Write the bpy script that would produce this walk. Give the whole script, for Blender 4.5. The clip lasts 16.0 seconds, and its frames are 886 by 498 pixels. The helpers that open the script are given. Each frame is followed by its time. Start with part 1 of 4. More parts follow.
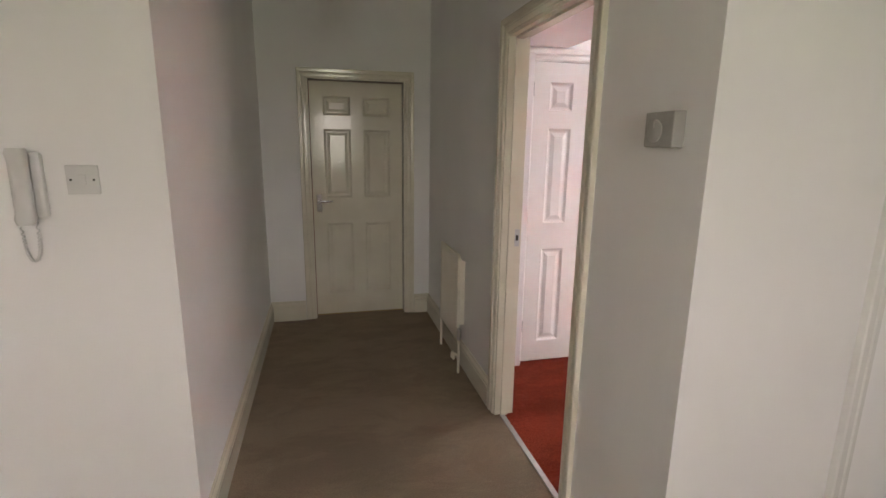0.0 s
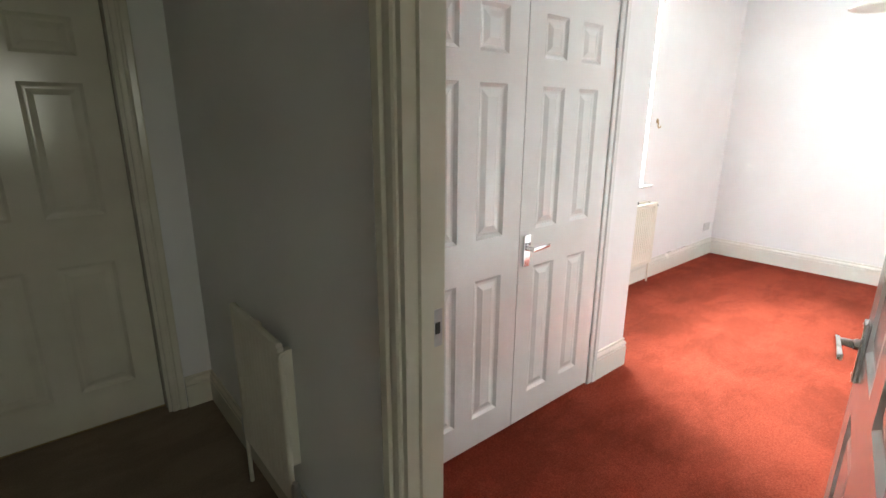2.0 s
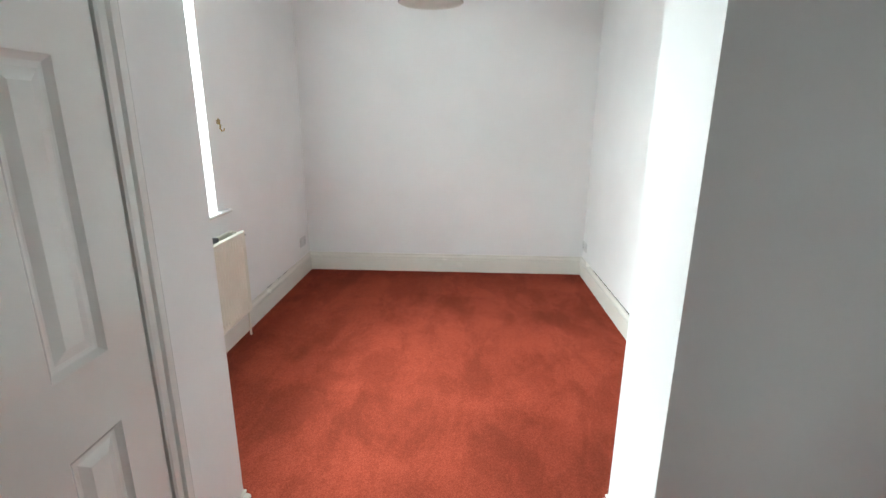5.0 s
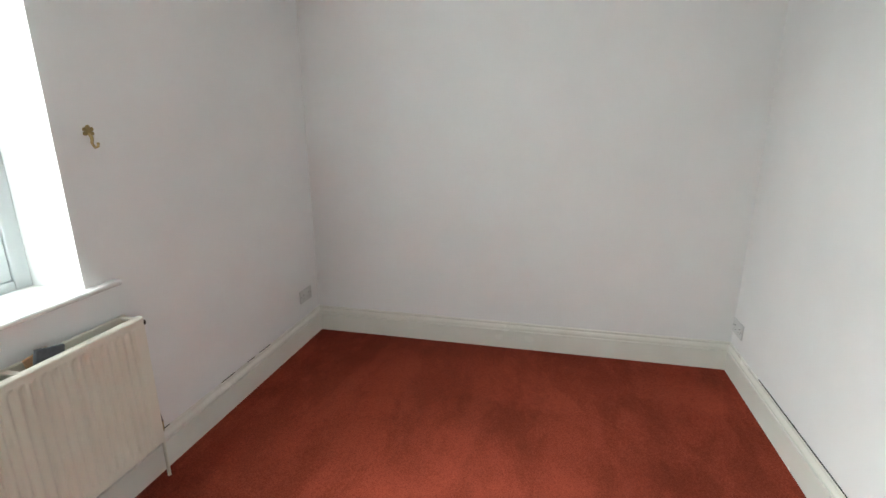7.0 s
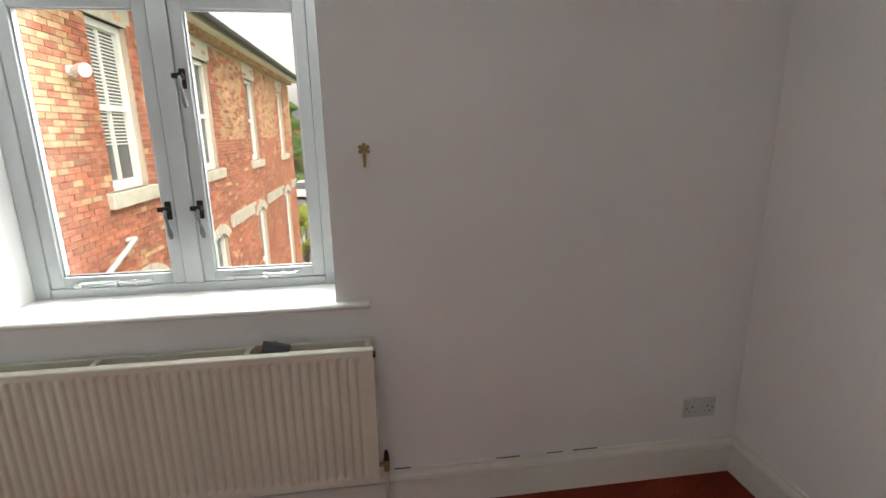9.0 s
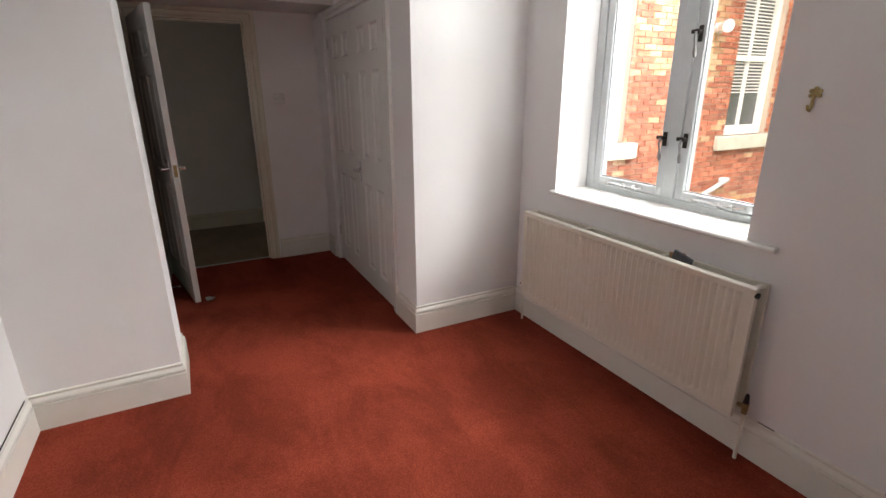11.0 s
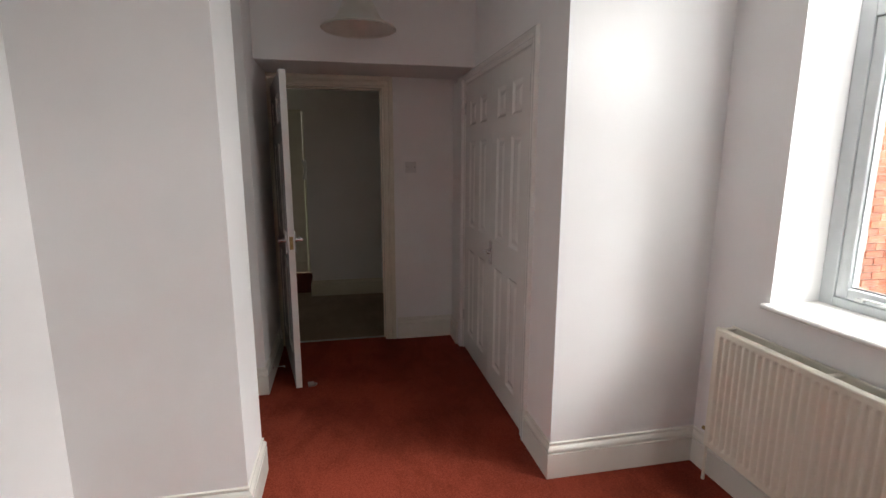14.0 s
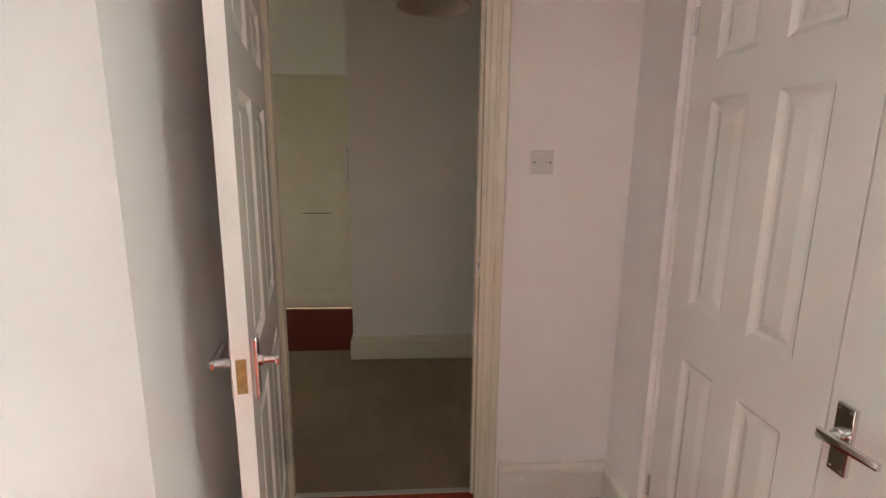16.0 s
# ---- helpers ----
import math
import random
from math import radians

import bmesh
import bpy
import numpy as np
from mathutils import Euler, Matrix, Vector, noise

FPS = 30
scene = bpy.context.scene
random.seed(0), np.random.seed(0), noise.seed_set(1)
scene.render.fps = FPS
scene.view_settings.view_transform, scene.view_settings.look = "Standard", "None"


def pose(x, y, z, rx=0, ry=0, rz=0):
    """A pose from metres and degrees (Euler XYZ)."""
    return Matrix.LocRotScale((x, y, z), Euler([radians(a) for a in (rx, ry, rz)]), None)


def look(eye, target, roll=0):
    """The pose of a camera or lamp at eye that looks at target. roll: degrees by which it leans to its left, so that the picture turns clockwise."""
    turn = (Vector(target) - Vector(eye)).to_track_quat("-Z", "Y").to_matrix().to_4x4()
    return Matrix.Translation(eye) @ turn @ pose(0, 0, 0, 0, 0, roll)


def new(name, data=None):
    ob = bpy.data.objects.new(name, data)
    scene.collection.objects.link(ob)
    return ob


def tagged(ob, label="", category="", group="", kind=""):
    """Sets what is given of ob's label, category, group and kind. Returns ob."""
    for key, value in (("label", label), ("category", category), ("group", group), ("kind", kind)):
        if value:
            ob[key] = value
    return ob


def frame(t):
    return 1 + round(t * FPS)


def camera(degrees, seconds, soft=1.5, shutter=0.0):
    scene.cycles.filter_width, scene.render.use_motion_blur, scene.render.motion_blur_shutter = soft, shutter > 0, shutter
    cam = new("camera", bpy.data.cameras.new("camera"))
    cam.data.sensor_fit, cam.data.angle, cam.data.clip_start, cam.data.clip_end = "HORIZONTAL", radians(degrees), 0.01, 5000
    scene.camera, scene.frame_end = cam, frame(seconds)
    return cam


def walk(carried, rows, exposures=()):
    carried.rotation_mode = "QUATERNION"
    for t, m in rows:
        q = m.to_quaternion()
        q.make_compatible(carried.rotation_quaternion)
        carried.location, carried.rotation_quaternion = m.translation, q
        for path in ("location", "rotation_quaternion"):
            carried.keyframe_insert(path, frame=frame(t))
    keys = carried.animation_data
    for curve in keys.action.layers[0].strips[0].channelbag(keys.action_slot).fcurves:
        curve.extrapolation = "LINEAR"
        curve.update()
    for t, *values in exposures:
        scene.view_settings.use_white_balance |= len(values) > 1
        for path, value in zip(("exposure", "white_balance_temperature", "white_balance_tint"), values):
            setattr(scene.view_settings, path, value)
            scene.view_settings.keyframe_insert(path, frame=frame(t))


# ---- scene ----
cam = camera(84.9, 16.0)
PATH = [
    (0, (-1.005, -2.31, 1.49), (-0.536, -0.412, 1.071), 0.8),
    (0.5, (-0.953, -1.766, 1.505), (-0.484, 0.129, 1.073), 0.4),
    (1, (-0.912, -1.344, 1.482), (-0.407, 0.537, 1.027), 0.4),
    (1.5, (-0.805, -1.015, 1.46), (-0.007, 0.742, 0.937), 0.1),
    (2, (-0.665, -0.751, 1.476), (0.576, 0.726, 0.951), 0.3),
    (2.5, (-0.579, -0.544, 1.479), (1.013, 0.549, 0.961), 0.4),
    (3, (-0.467, -0.38, 1.489), (1.338, 0.309, 0.972), 0.3),
    (3.5, (-0.272, -0.263, 1.484), (1.612, 0.155, 0.961), 0.2),
    (4, (-0.091, -0.16, 1.476), (1.827, 0.06, 0.955), 0.1),
    (4.5, (0.196, -0.174, 1.481), (2.122, -0.071, 0.952), 0.2),
    (5, (0.5, -0.164, 1.497), (2.427, -0.076, 0.967), 0.4),
    (7.5, (2.551, -0.303, 1.507), (4.323, 0.457, 0.974), -0.8),
    (8, (2.947, -0.385, 1.533), (4.353, 0.939, 1.014), -1.0),
    (8.5, (3.271, -0.34, 1.529), (4.11, 1.399, 1.009), -0.7),
    (9, (3.586, -0.33, 1.508), (3.84, 1.597, 1.035), -1.0),
    (9.5, (3.953, -0.318, 1.477), (3.354, 1.535, 1.022), -1.2),
    (10, (4.201, -0.397, 1.46), (3.027, 1.151, 0.985), -1.2),
    (12.5, (4.596, -0.541, 1.488), (2.779, -0.17, 0.74), -0.3),
    (13, (4.485, -0.441, 1.5), (2.629, -0.035, 0.874), -0.4),
    (13.5, (4.226, -0.342, 1.513), (2.319, 0.097, 1.099), 0.1),
    (14, (3.843, -0.281, 1.476), (1.916, 0.113, 1.112), 0.1),
    (14.5, (3.387, -0.244, 1.505), (1.454, 0.109, 1.132), 0.0),
    (15, (2.841, -0.229, 1.476), (0.9, 0.081, 1.106), 0.1),
    (15.5, (2.289, -0.254, 1.457), (0.336, -0.045, 1.081), 0.2),
    (16, (1.782, -0.24, 1.451), (-0.174, -0.107, 1.056), 0.6),
]
walk(cam, [(t, look(e, g, r)) for t, e, g, r in PATH],
     exposures=[(0.0, 3.15, 7200, 20), (0.8, 3.15, 7050, 15), (1.5, 2.65, 7000, 9), (2.2, 2.15, 6900, 4), (3.0, 1.85, 6800, 2), (4.5, 1.4, 6750, 2), (5.0, 1.2, 6750, 2), (7.5, 0.75, 7050, 4), (8.5, 0.3, 7250, 9), (9.0, 0.0, 7450, 11), (9.5, -0.05, 7550, 13), (10.0, 0.1, 7650, 16), (12.5, 0.2, 7650, 18), (14.5, 0.3, 7500, 16), (15.2, 1.1, 8100, 17), (16.0, 2.0, 8200, 14)])

# ---- world, sun, large lights ----
GROUND = -4.9
world = bpy.data.worlds.new("overcast_sky")
scene.world = world
world.use_nodes = True
wn = world.node_tree.nodes
wl = world.node_tree.links
wn.clear()
sky = wn.new("ShaderNodeTexSky")
sky.sky_type = "NISHITA"
sky.sun_disc = False
sky.sun_elevation = radians(48)
sky.sun_rotation = radians(135)
sky.air_density = 1.0
sky.dust_density = 4.0
sky.ozone_density = 1.0
grey = wn.new("ShaderNodeHueSaturation")
grey.inputs["Saturation"].default_value = 0.12
grey.inputs["Value"].default_value = 2.05
bg = wn.new("ShaderNodeBackground")
bg.inputs["Strength"].default_value = 0.15
out = wn.new("ShaderNodeOutputWorld")
wl.new(sky.outputs["Color"], grey.inputs["Color"])
wl.new(grey.outputs["Color"], bg.inputs["Color"])
wl.new(bg.outputs["Background"], out.inputs["Surface"])

sun_data = bpy.data.lights.new("sun", "SUN")
sun_data.energy = 0.95
sun_data.angle = radians(20)
sun_data.color = (1.0, 0.96, 0.9)
sun = new("sun", sun_data)
sun.matrix_world = look((0, 0, 0), (-math.sin(radians(135)) * math.cos(radians(48)), -math.cos(radians(135)) * math.cos(radians(48)), -math.sin(radians(48))))


def window_light(name, at, target, w, h, power, color=(1.0, 1.0, 1.0)):
    d = bpy.data.lights.new(name, "AREA")
    d.shape, d.size, d.size_y, d.energy, d.color = "RECTANGLE", w, h, power, color
    o = new(name, d)
    o.matrix_world = look(at, target)
    return o


# added area lamps that stand in for daylight in the two window openings
window_light("bedroom_window_daylight", (2.843, 1.56, 2.285), (2.843, 0.0, 1.6), 1.08, 0.27, 14, (0.80, 0.915, 1.0))
# fill lamp added outdoors, above the view, for sky light through the panes
window_light("bedroom_sky_fill", (3.1, 3.5, 3.17), (2.80, 0.9, 1.35), 2.8, 1.1, 350, (0.80, 0.915, 1.0))
window_light("lobby_window_daylight", (-0.75, -4.03, 1.6), (-0.75, 0.0, 1.25), 0.45, 0.9, 1.6, (0.97, 1.0, 0.95))


# ---- materials ----
def material(name, color, rough=0.6, metal=0.0, spec=0.5):
    m = bpy.data.materials.new(name)
    m.use_nodes = True
    b = m.node_tree.nodes["Principled BSDF"]
    b.inputs["Base Color"].default_value = (*color, 1)
    b.inputs["Roughness"].default_value = rough
    b.inputs["Metallic"].default_value = metal
    b.inputs["Specular IOR Level"].default_value = spec
    return m


def varied(name, stops, scale, rough=0.6, bump=0.0, bump_scale=80.0, metal=0.0, detail=6.0, coarse=None, spec=0.5, per_piece=0.0, bump_depth=0.004, rough_var=0.0, brushed=0.0, strokes=0.0):
    """Colour drawn from noise between the stops, with a second larger noise, fine relief and piece-to-piece change."""
    m = material(name, stops[0], rough, metal, spec)
    n, l = m.node_tree.nodes, m.node_tree.links
    b = n["Principled BSDF"]
    co = n.new("ShaderNodeTexCoord")
    geo = n.new("ShaderNodeNewGeometry")
    t1 = n.new("ShaderNodeTexNoise")
    t1.inputs["Scale"].default_value, t1.inputs["Detail"].default_value = scale, detail
    l.new(geo.outputs["Position"], t1.inputs["Vector"])
    ramp = n.new("ShaderNodeValToRGB")
    e = ramp.color_ramp.elements
    e[0].position, e[1].position = 0.3, 0.7
    e[0].color, e[1].color = (*stops[0], 1), (*stops[-1], 1)
    for i, c in enumerate(stops[1:-1]):
        k = e.new(0.3 + 0.4 * (i + 1) / (len(stops) - 1))
        k.color = (*c, 1)
    l.new(t1.outputs["Fac"], ramp.inputs["Fac"])
    col = ramp.outputs["Color"]
    if coarse:
        t2 = n.new("ShaderNodeTexNoise")
        t2.inputs["Scale"].default_value, t2.inputs["Detail"].default_value = coarse[0], 3.0
        l.new(geo.outputs["Position"], t2.inputs["Vector"])
        mr = n.new("ShaderNodeMapRange")
        mr.inputs["From Min"].default_value, mr.inputs["From Max"].default_value = 0.35, 0.65
        mr.inputs["To Min"].default_value, mr.inputs["To Max"].default_value = 1 - coarse[1], 1 + coarse[1]
        l.new(t2.outputs["Fac"], mr.inputs["Value"])
        mul = n.new("ShaderNodeVectorMath")
        mul.operation = "SCALE"
        l.new(col, mul.inputs[0])
        l.new(mr.outputs["Result"], mul.inputs["Scale"])
        col = mul.outputs["Vector"]
    # brushed pile, with its sheen painted as lighter and darker colour
    if brushed:
        mp = n.new("ShaderNodeMapping")
        mp.inputs["Scale"].default_value = (1.1, 2.2, 1.0)
        mp.inputs["Rotation"].default_value = (0, 0, 0.06)
        l.new(geo.outputs["Position"], mp.inputs["Vector"])
        t5 = n.new("ShaderNodeTexNoise")
        t5.inputs["Scale"].default_value, t5.inputs["Detail"].default_value, t5.inputs["Distortion"].default_value = 1.4, 9.0, 0.35
        t5.inputs["Roughness"].default_value = 0.72
        l.new(mp.outputs["Vector"], t5.inputs["Vector"])
        mr = n.new("ShaderNodeMapRange")
        mr.inputs["From Min"].default_value, mr.inputs["From Max"].default_value = 0.44, 0.56
        mr.inputs["To Min"].default_value, mr.inputs["To Max"].default_value = 1 - brushed, 1 + brushed
        l.new(t5.outputs["Fac"], mr.inputs["Value"])
        mul = n.new("ShaderNodeVectorMath")
        mul.operation = "SCALE"
        l.new(col, mul.inputs[0])
        l.new(mr.outputs["Result"], mul.inputs["Scale"])
        col = mul.outputs["Vector"]
    if strokes:
        # pile laid one way or the other by the vacuum cleaner, its sheen and shading put into the colour: long patches
        # with soft-torn edges
        mp = n.new("ShaderNodeMapping")
        mp.inputs["Scale"].default_value = (0.9, 0.42, 1.0)
        mp.inputs["Rotation"].default_value = (0, 0, -0.12)
        l.new(geo.outputs["Position"], mp.inputs["Vector"])
        t6 = n.new("ShaderNodeTexNoise")
        t6.inputs["Scale"].default_value, t6.inputs["Detail"].default_value, t6.inputs["Distortion"].default_value = 1.0, 7.0, 0.15
        t6.inputs["Roughness"].default_value = 0.55
        l.new(mp.outputs["Vector"], t6.inputs["Vector"])
        mr = n.new("ShaderNodeMapRange")
        mr.inputs["From Min"].default_value, mr.inputs["From Max"].default_value = 0.47, 0.53
        mr.inputs["To Min"].default_value, mr.inputs["To Max"].default_value = 1 - strokes, 1 + strokes
        l.new(t6.outputs["Fac"], mr.inputs["Value"])
        mul = n.new("ShaderNodeVectorMath")
        mul.operation = "SCALE"
        l.new(col, mul.inputs[0])
        l.new(mr.outputs["Result"], mul.inputs["Scale"])
        col = mul.outputs["Vector"]
    if per_piece:
        oi = n.new("ShaderNodeObjectInfo")
        ad = n.new("ShaderNodeMath")
        l.new(oi.outputs["Random"], ad.inputs[0])
        l.new(geo.outputs["Random Per Island"], ad.inputs[1])
        fr = n.new("ShaderNodeMath")
        fr.operation = "FRACT"
        l.new(ad.outputs[0], fr.inputs[0])
        mr = n.new("ShaderNodeMapRange")
        mr.inputs["To Min"].default_value, mr.inputs["To Max"].default_value = 1 - per_piece, 1 + per_piece
        l.new(fr.outputs[0], mr.inputs["Value"])
        mul = n.new("ShaderNodeVectorMath")
        mul.operation = "SCALE"
        l.new(col, mul.inputs[0])
        l.new(mr.outputs["Result"], mul.inputs["Scale"])
        col = mul.outputs["Vector"]
    l.new(col, b.inputs["Base Color"])
    if rough_var:
        t4 = n.new("ShaderNodeTexNoise")
        t4.inputs["Scale"].default_value = scale * 0.6
        l.new(geo.outputs["Position"], t4.inputs["Vector"])
        mr = n.new("ShaderNodeMapRange")
        mr.inputs["To Min"].default_value, mr.inputs["To Max"].default_value = rough - rough_var, rough + rough_var
        l.new(t4.outputs["Fac"], mr.inputs["Value"])
        l.new(mr.outputs["Result"], b.inputs["Roughness"])
    if bump:
        t3 = n.new("ShaderNodeTexNoise")
        t3.inputs["Scale"].default_value, t3.inputs["Detail"].default_value = bump_scale, 4.0
        l.new(geo.outputs["Position"], t3.inputs["Vector"])
        bp = n.new("ShaderNodeBump")
        bp.inputs["Strength"].default_value, bp.inputs["Distance"].default_value = bump, bump_depth
        l.new(t3.outputs["Fac"], bp.inputs["Height"])
        l.new(bp.outputs["Normal"], b.inputs["Normal"])
    return m


M_WALL = varied("white_emulsion", [(0.835, 0.83, 0.825), (0.865, 0.86, 0.855)], 3.0, 0.75, 0.12, 26.0, coarse=(0.7, 0.02), bump_depth=0.006, rough_var=0.08)
M_CEIL = varied("ceiling_paint", [(0.84, 0.84, 0.83), (0.87, 0.87, 0.86)], 3.0, 0.9, 0.1, 40.0)
M_GLOSS = varied("white_gloss_paint", [(0.80, 0.795, 0.765), (0.83, 0.825, 0.80)], 6.0, 0.13, 0.05, 18.0, coarse=(1.2, 0.02), rough_var=0.04)
M_CREAM = varied("aged_cream_gloss", [(0.70, 0.66, 0.55), (0.76, 0.725, 0.62)], 5.0, 0.16, 0.05, 14.0, coarse=(1.0, 0.03), rough_var=0.05)
M_RAD = varied("cream_radiator_enamel", [(0.74, 0.70, 0.60), (0.78, 0.745, 0.65)], 6.0, 0.35, 0.04, 60.0)
M_SKIRT = varied("off_white_gloss_paint", [(0.80, 0.785, 0.72), (0.83, 0.815, 0.76)], 6.0, 0.25, 0.05, 18.0, coarse=(1.2, 0.03), rough_var=0.06)
M_PEWTER = varied("worn_pewter", [(0.20, 0.20, 0.20), (0.28, 0.28, 0.28)], 60.0, 0.4, metal=0.7)
M_RED = varied("red_carpet", [(0.21, 0.034, 0.019), (0.28, 0.049, 0.028), (0.355, 0.069, 0.040)], 190.0, 0.95, 0.9, 520.0, coarse=(1.5, 0.10), spec=0.05, bump_depth=0.006, brushed=0.12, strokes=0.07)
M_BROWN = varied("taupe_carpet", [(0.235, 0.175, 0.122), (0.34, 0.265, 0.195)], 190.0, 0.95, 0.8, 520.0, coarse=(1.6, 0.07), spec=0.1, bump_depth=0.006, brushed=0.09)
M_MAROON = varied("maroon_mat", [(0.10, 0.022, 0.016), (0.16, 0.035, 0.026)], 300.0, 0.9, 0.7, 400.0, spec=0.1)
M_CHROME = material("polished_chrome", (0.72, 0.72, 0.73), 0.09, 1.0)
M_STEEL = varied("brushed_steel", [(0.5, 0.5, 0.5), (0.6, 0.6, 0.6)], 60.0, 0.35, metal=1.0)
M_BRASS = varied("old_brass", [(0.30, 0.22, 0.10), (0.45, 0.34, 0.16)], 60.0, 0.4, metal=1.0)
M_DARK = material("dark_bronze", (0.03, 0.026, 0.022), 0.4, 0.6)
M_BLACK = material("black_plastic", (0.02, 0.02, 0.02), 0.5)
M_PLASTIC = varied("white_plastic", [(0.62, 0.62, 0.61), (0.66, 0.66, 0.65)], 20.0, 0.3)
M_GREYPL = varied("grey_plastic", [(0.36, 0.35, 0.33), (0.40, 0.39, 0.37)], 30.0, 0.4)
M_LIGHTPL = varied("light_grey_plastic", [(0.55, 0.54, 0.52), (0.6, 0.59, 0.57)], 30.0, 0.35)
M_WINDOW = varied("grey_white_window_paint", [(0.50, 0.53, 0.54), (0.55, 0.58, 0.59)], 8.0, 0.35, 0.05, 30.0)
M_BRICK = varied("red_brick", [(0.31, 0.085, 0.05), (0.43, 0.145, 0.085), (0.52, 0.25, 0.165)], 14.0, 0.9, 0.5, 60.0, coarse=(1.1, 0.16), per_piece=0.28)
M_BUFF = varied("buff_brick", [(0.45, 0.22, 0.115), (0.55, 0.33, 0.19), (0.60, 0.43, 0.29)], 12.0, 0.9, 0.5, 60.0, coarse=(1.3, 0.14), per_piece=0.2)
M_MORTAR = varied("lime_mortar", [(0.44, 0.36, 0.29), (0.54, 0.45, 0.37)], 40.0, 0.95, 0.4, 90.0)
M_STONE = varied("pale_stone", [(0.48, 0.45, 0.38), (0.60, 0.57, 0.50)], 9.0, 0.85, 0.3, 40.0, coarse=(2.0, 0.1))
M_SLATE = varied("roof_slate", [(0.07, 0.075, 0.085), (0.13, 0.135, 0.15)], 4.0, 0.7, per_piece=0.2)
M_SASH = material("sash_white", (0.80, 0.80, 0.79), 0.4)
M_GRASS = varied("grass", [(0.07, 0.13, 0.03), (0.14, 0.21, 0.05)], 3.0, 0.9, 0.6, 40.0, coarse=(0.3, 0.15))
M_TARMAC = varied("tarmac", [(0.14, 0.14, 0.14), (0.2, 0.195, 0.19)], 30.0, 0.9, 0.3, 60.0, coarse=(0.3, 0.12))
M_PATH = varied("concrete_path", [(0.32, 0.30, 0.27), (0.42, 0.40, 0.36)], 6.0, 0.9, 0.3, 40.0, coarse=(0.5, 0.12))
M_LEAF = varied("green_leaves", [(0.10, 0.20, 0.045), (0.18, 0.31, 0.075)], 1.5, 0.7, per_piece=0.4)
M_LEAF2 = varied("yellow_green_leaves", [(0.26, 0.32, 0.03), (0.38, 0.42, 0.05)], 2.5, 0.7, per_piece=0.3)
M_BARK = varied("bark", [(0.06, 0.045, 0.03), (0.11, 0.085, 0.06)], 20.0, 0.9, 0.5, 40.0)
M_GAP = material("shadow_gap", (0.03, 0.027, 0.025), 0.9)


def glass_material(name, rough=0.0, tint=(1, 1, 1)):
    m = material(name, tint, rough)
    b = m.node_tree.nodes["Principled BSDF"]
    b.inputs["Transmission Weight"].default_value = 1.0
    b.inputs["IOR"].default_value = 1.45
    return m


M_GLASS = glass_material("window_glass")
M_DARKGLASS = material("dark_window_glass", (0.10, 0.11, 0.115), 0.06)
M_SHADE = varied("frosted_glass_shade", [(0.74, 0.71, 0.64), (0.80, 0.77, 0.71)], 14.0, 0.35)
M_SHADE.node_tree.nodes["Principled BSDF"].inputs["Transmission Weight"].default_value = 0.25


# ---- mesh helpers ----
def box(bm, x0, x1, y0, y1, z0, z1, bevel=0.0, m=None):
    vs = [bm.verts.new((x, y, z)) for x in (x0, x1) for y in (y0, y1) for z in (z0, z1)]
    fs = [bm.faces.new([vs[i] for i in q]) for q in ((0, 1, 3, 2), (4, 6, 7, 5), (0, 4, 5, 1), (2, 3, 7, 6), (0, 2, 6, 4), (1, 5, 7, 3))]
    if bevel:
        es = list({e for f in fs for e in f.edges})
        r = bmesh.ops.bevel(bm, geom=es, offset=bevel, segments=2, affect="EDGES", profile=0.5)
        vs = list({v for f in r["faces"] for v in f.verts} | {v for v in vs if v.is_valid})
    if m is not None:
        bmesh.ops.transform(bm, matrix=m, verts=vs)
    return bm


def boxes(*rows, bevel=0.0):
    bm = bmesh.new()
    for r in rows:
        box(bm, *r, bevel=bevel)
    return bm


def tube(bm, pts, radii, seg=12, cap=True):
    """A round tube along points, a radius for each."""
    pts = [Vector(p) for p in pts]
    if not hasattr(radii, "__len__"):
        radii = [radii] * len(pts)
    rings = []
    ref = None
    for i, p in enumerate(pts):
        d = (pts[min(i + 1, len(pts) - 1)] - pts[max(i - 1, 0)]).normalized()
        if ref is None:
            ref = d.orthogonal().normalized()
        u = (ref - d * ref.dot(d)).normalized()
        ref = u
        v = d.cross(u)
        rings.append([bm.verts.new(p + (u * math.cos(2 * math.pi * k / seg) + v * math.sin(2 * math.pi * k / seg)) * radii[i]) for k in range(seg)])
    for a, b in zip(rings, rings[1:]):
        for k in range(seg):
            bm.faces.new((a[k], a[(k + 1) % seg], b[(k + 1) % seg], b[k]))
    if cap:
        bm.faces.new(rings[0][::-1])
        bm.faces.new(rings[-1])
    return bm


def lathe(bm, prof, seg=40, at=(0, 0, 0)):
    """Turns a profile of (radius, height) round the vertical."""
    at = Vector(at)
    rings = [[bm.verts.new(at + Vector((r * math.cos(2 * math.pi * k / seg), r * math.sin(2 * math.pi * k / seg), z))) for k in range(seg)] for r, z in prof]
    for a, b in zip(rings, rings[1:]):
        for k in range(seg):
            bm.faces.new((a[k], a[(k + 1) % seg], b[(k + 1) % seg], b[k]))
    return bm


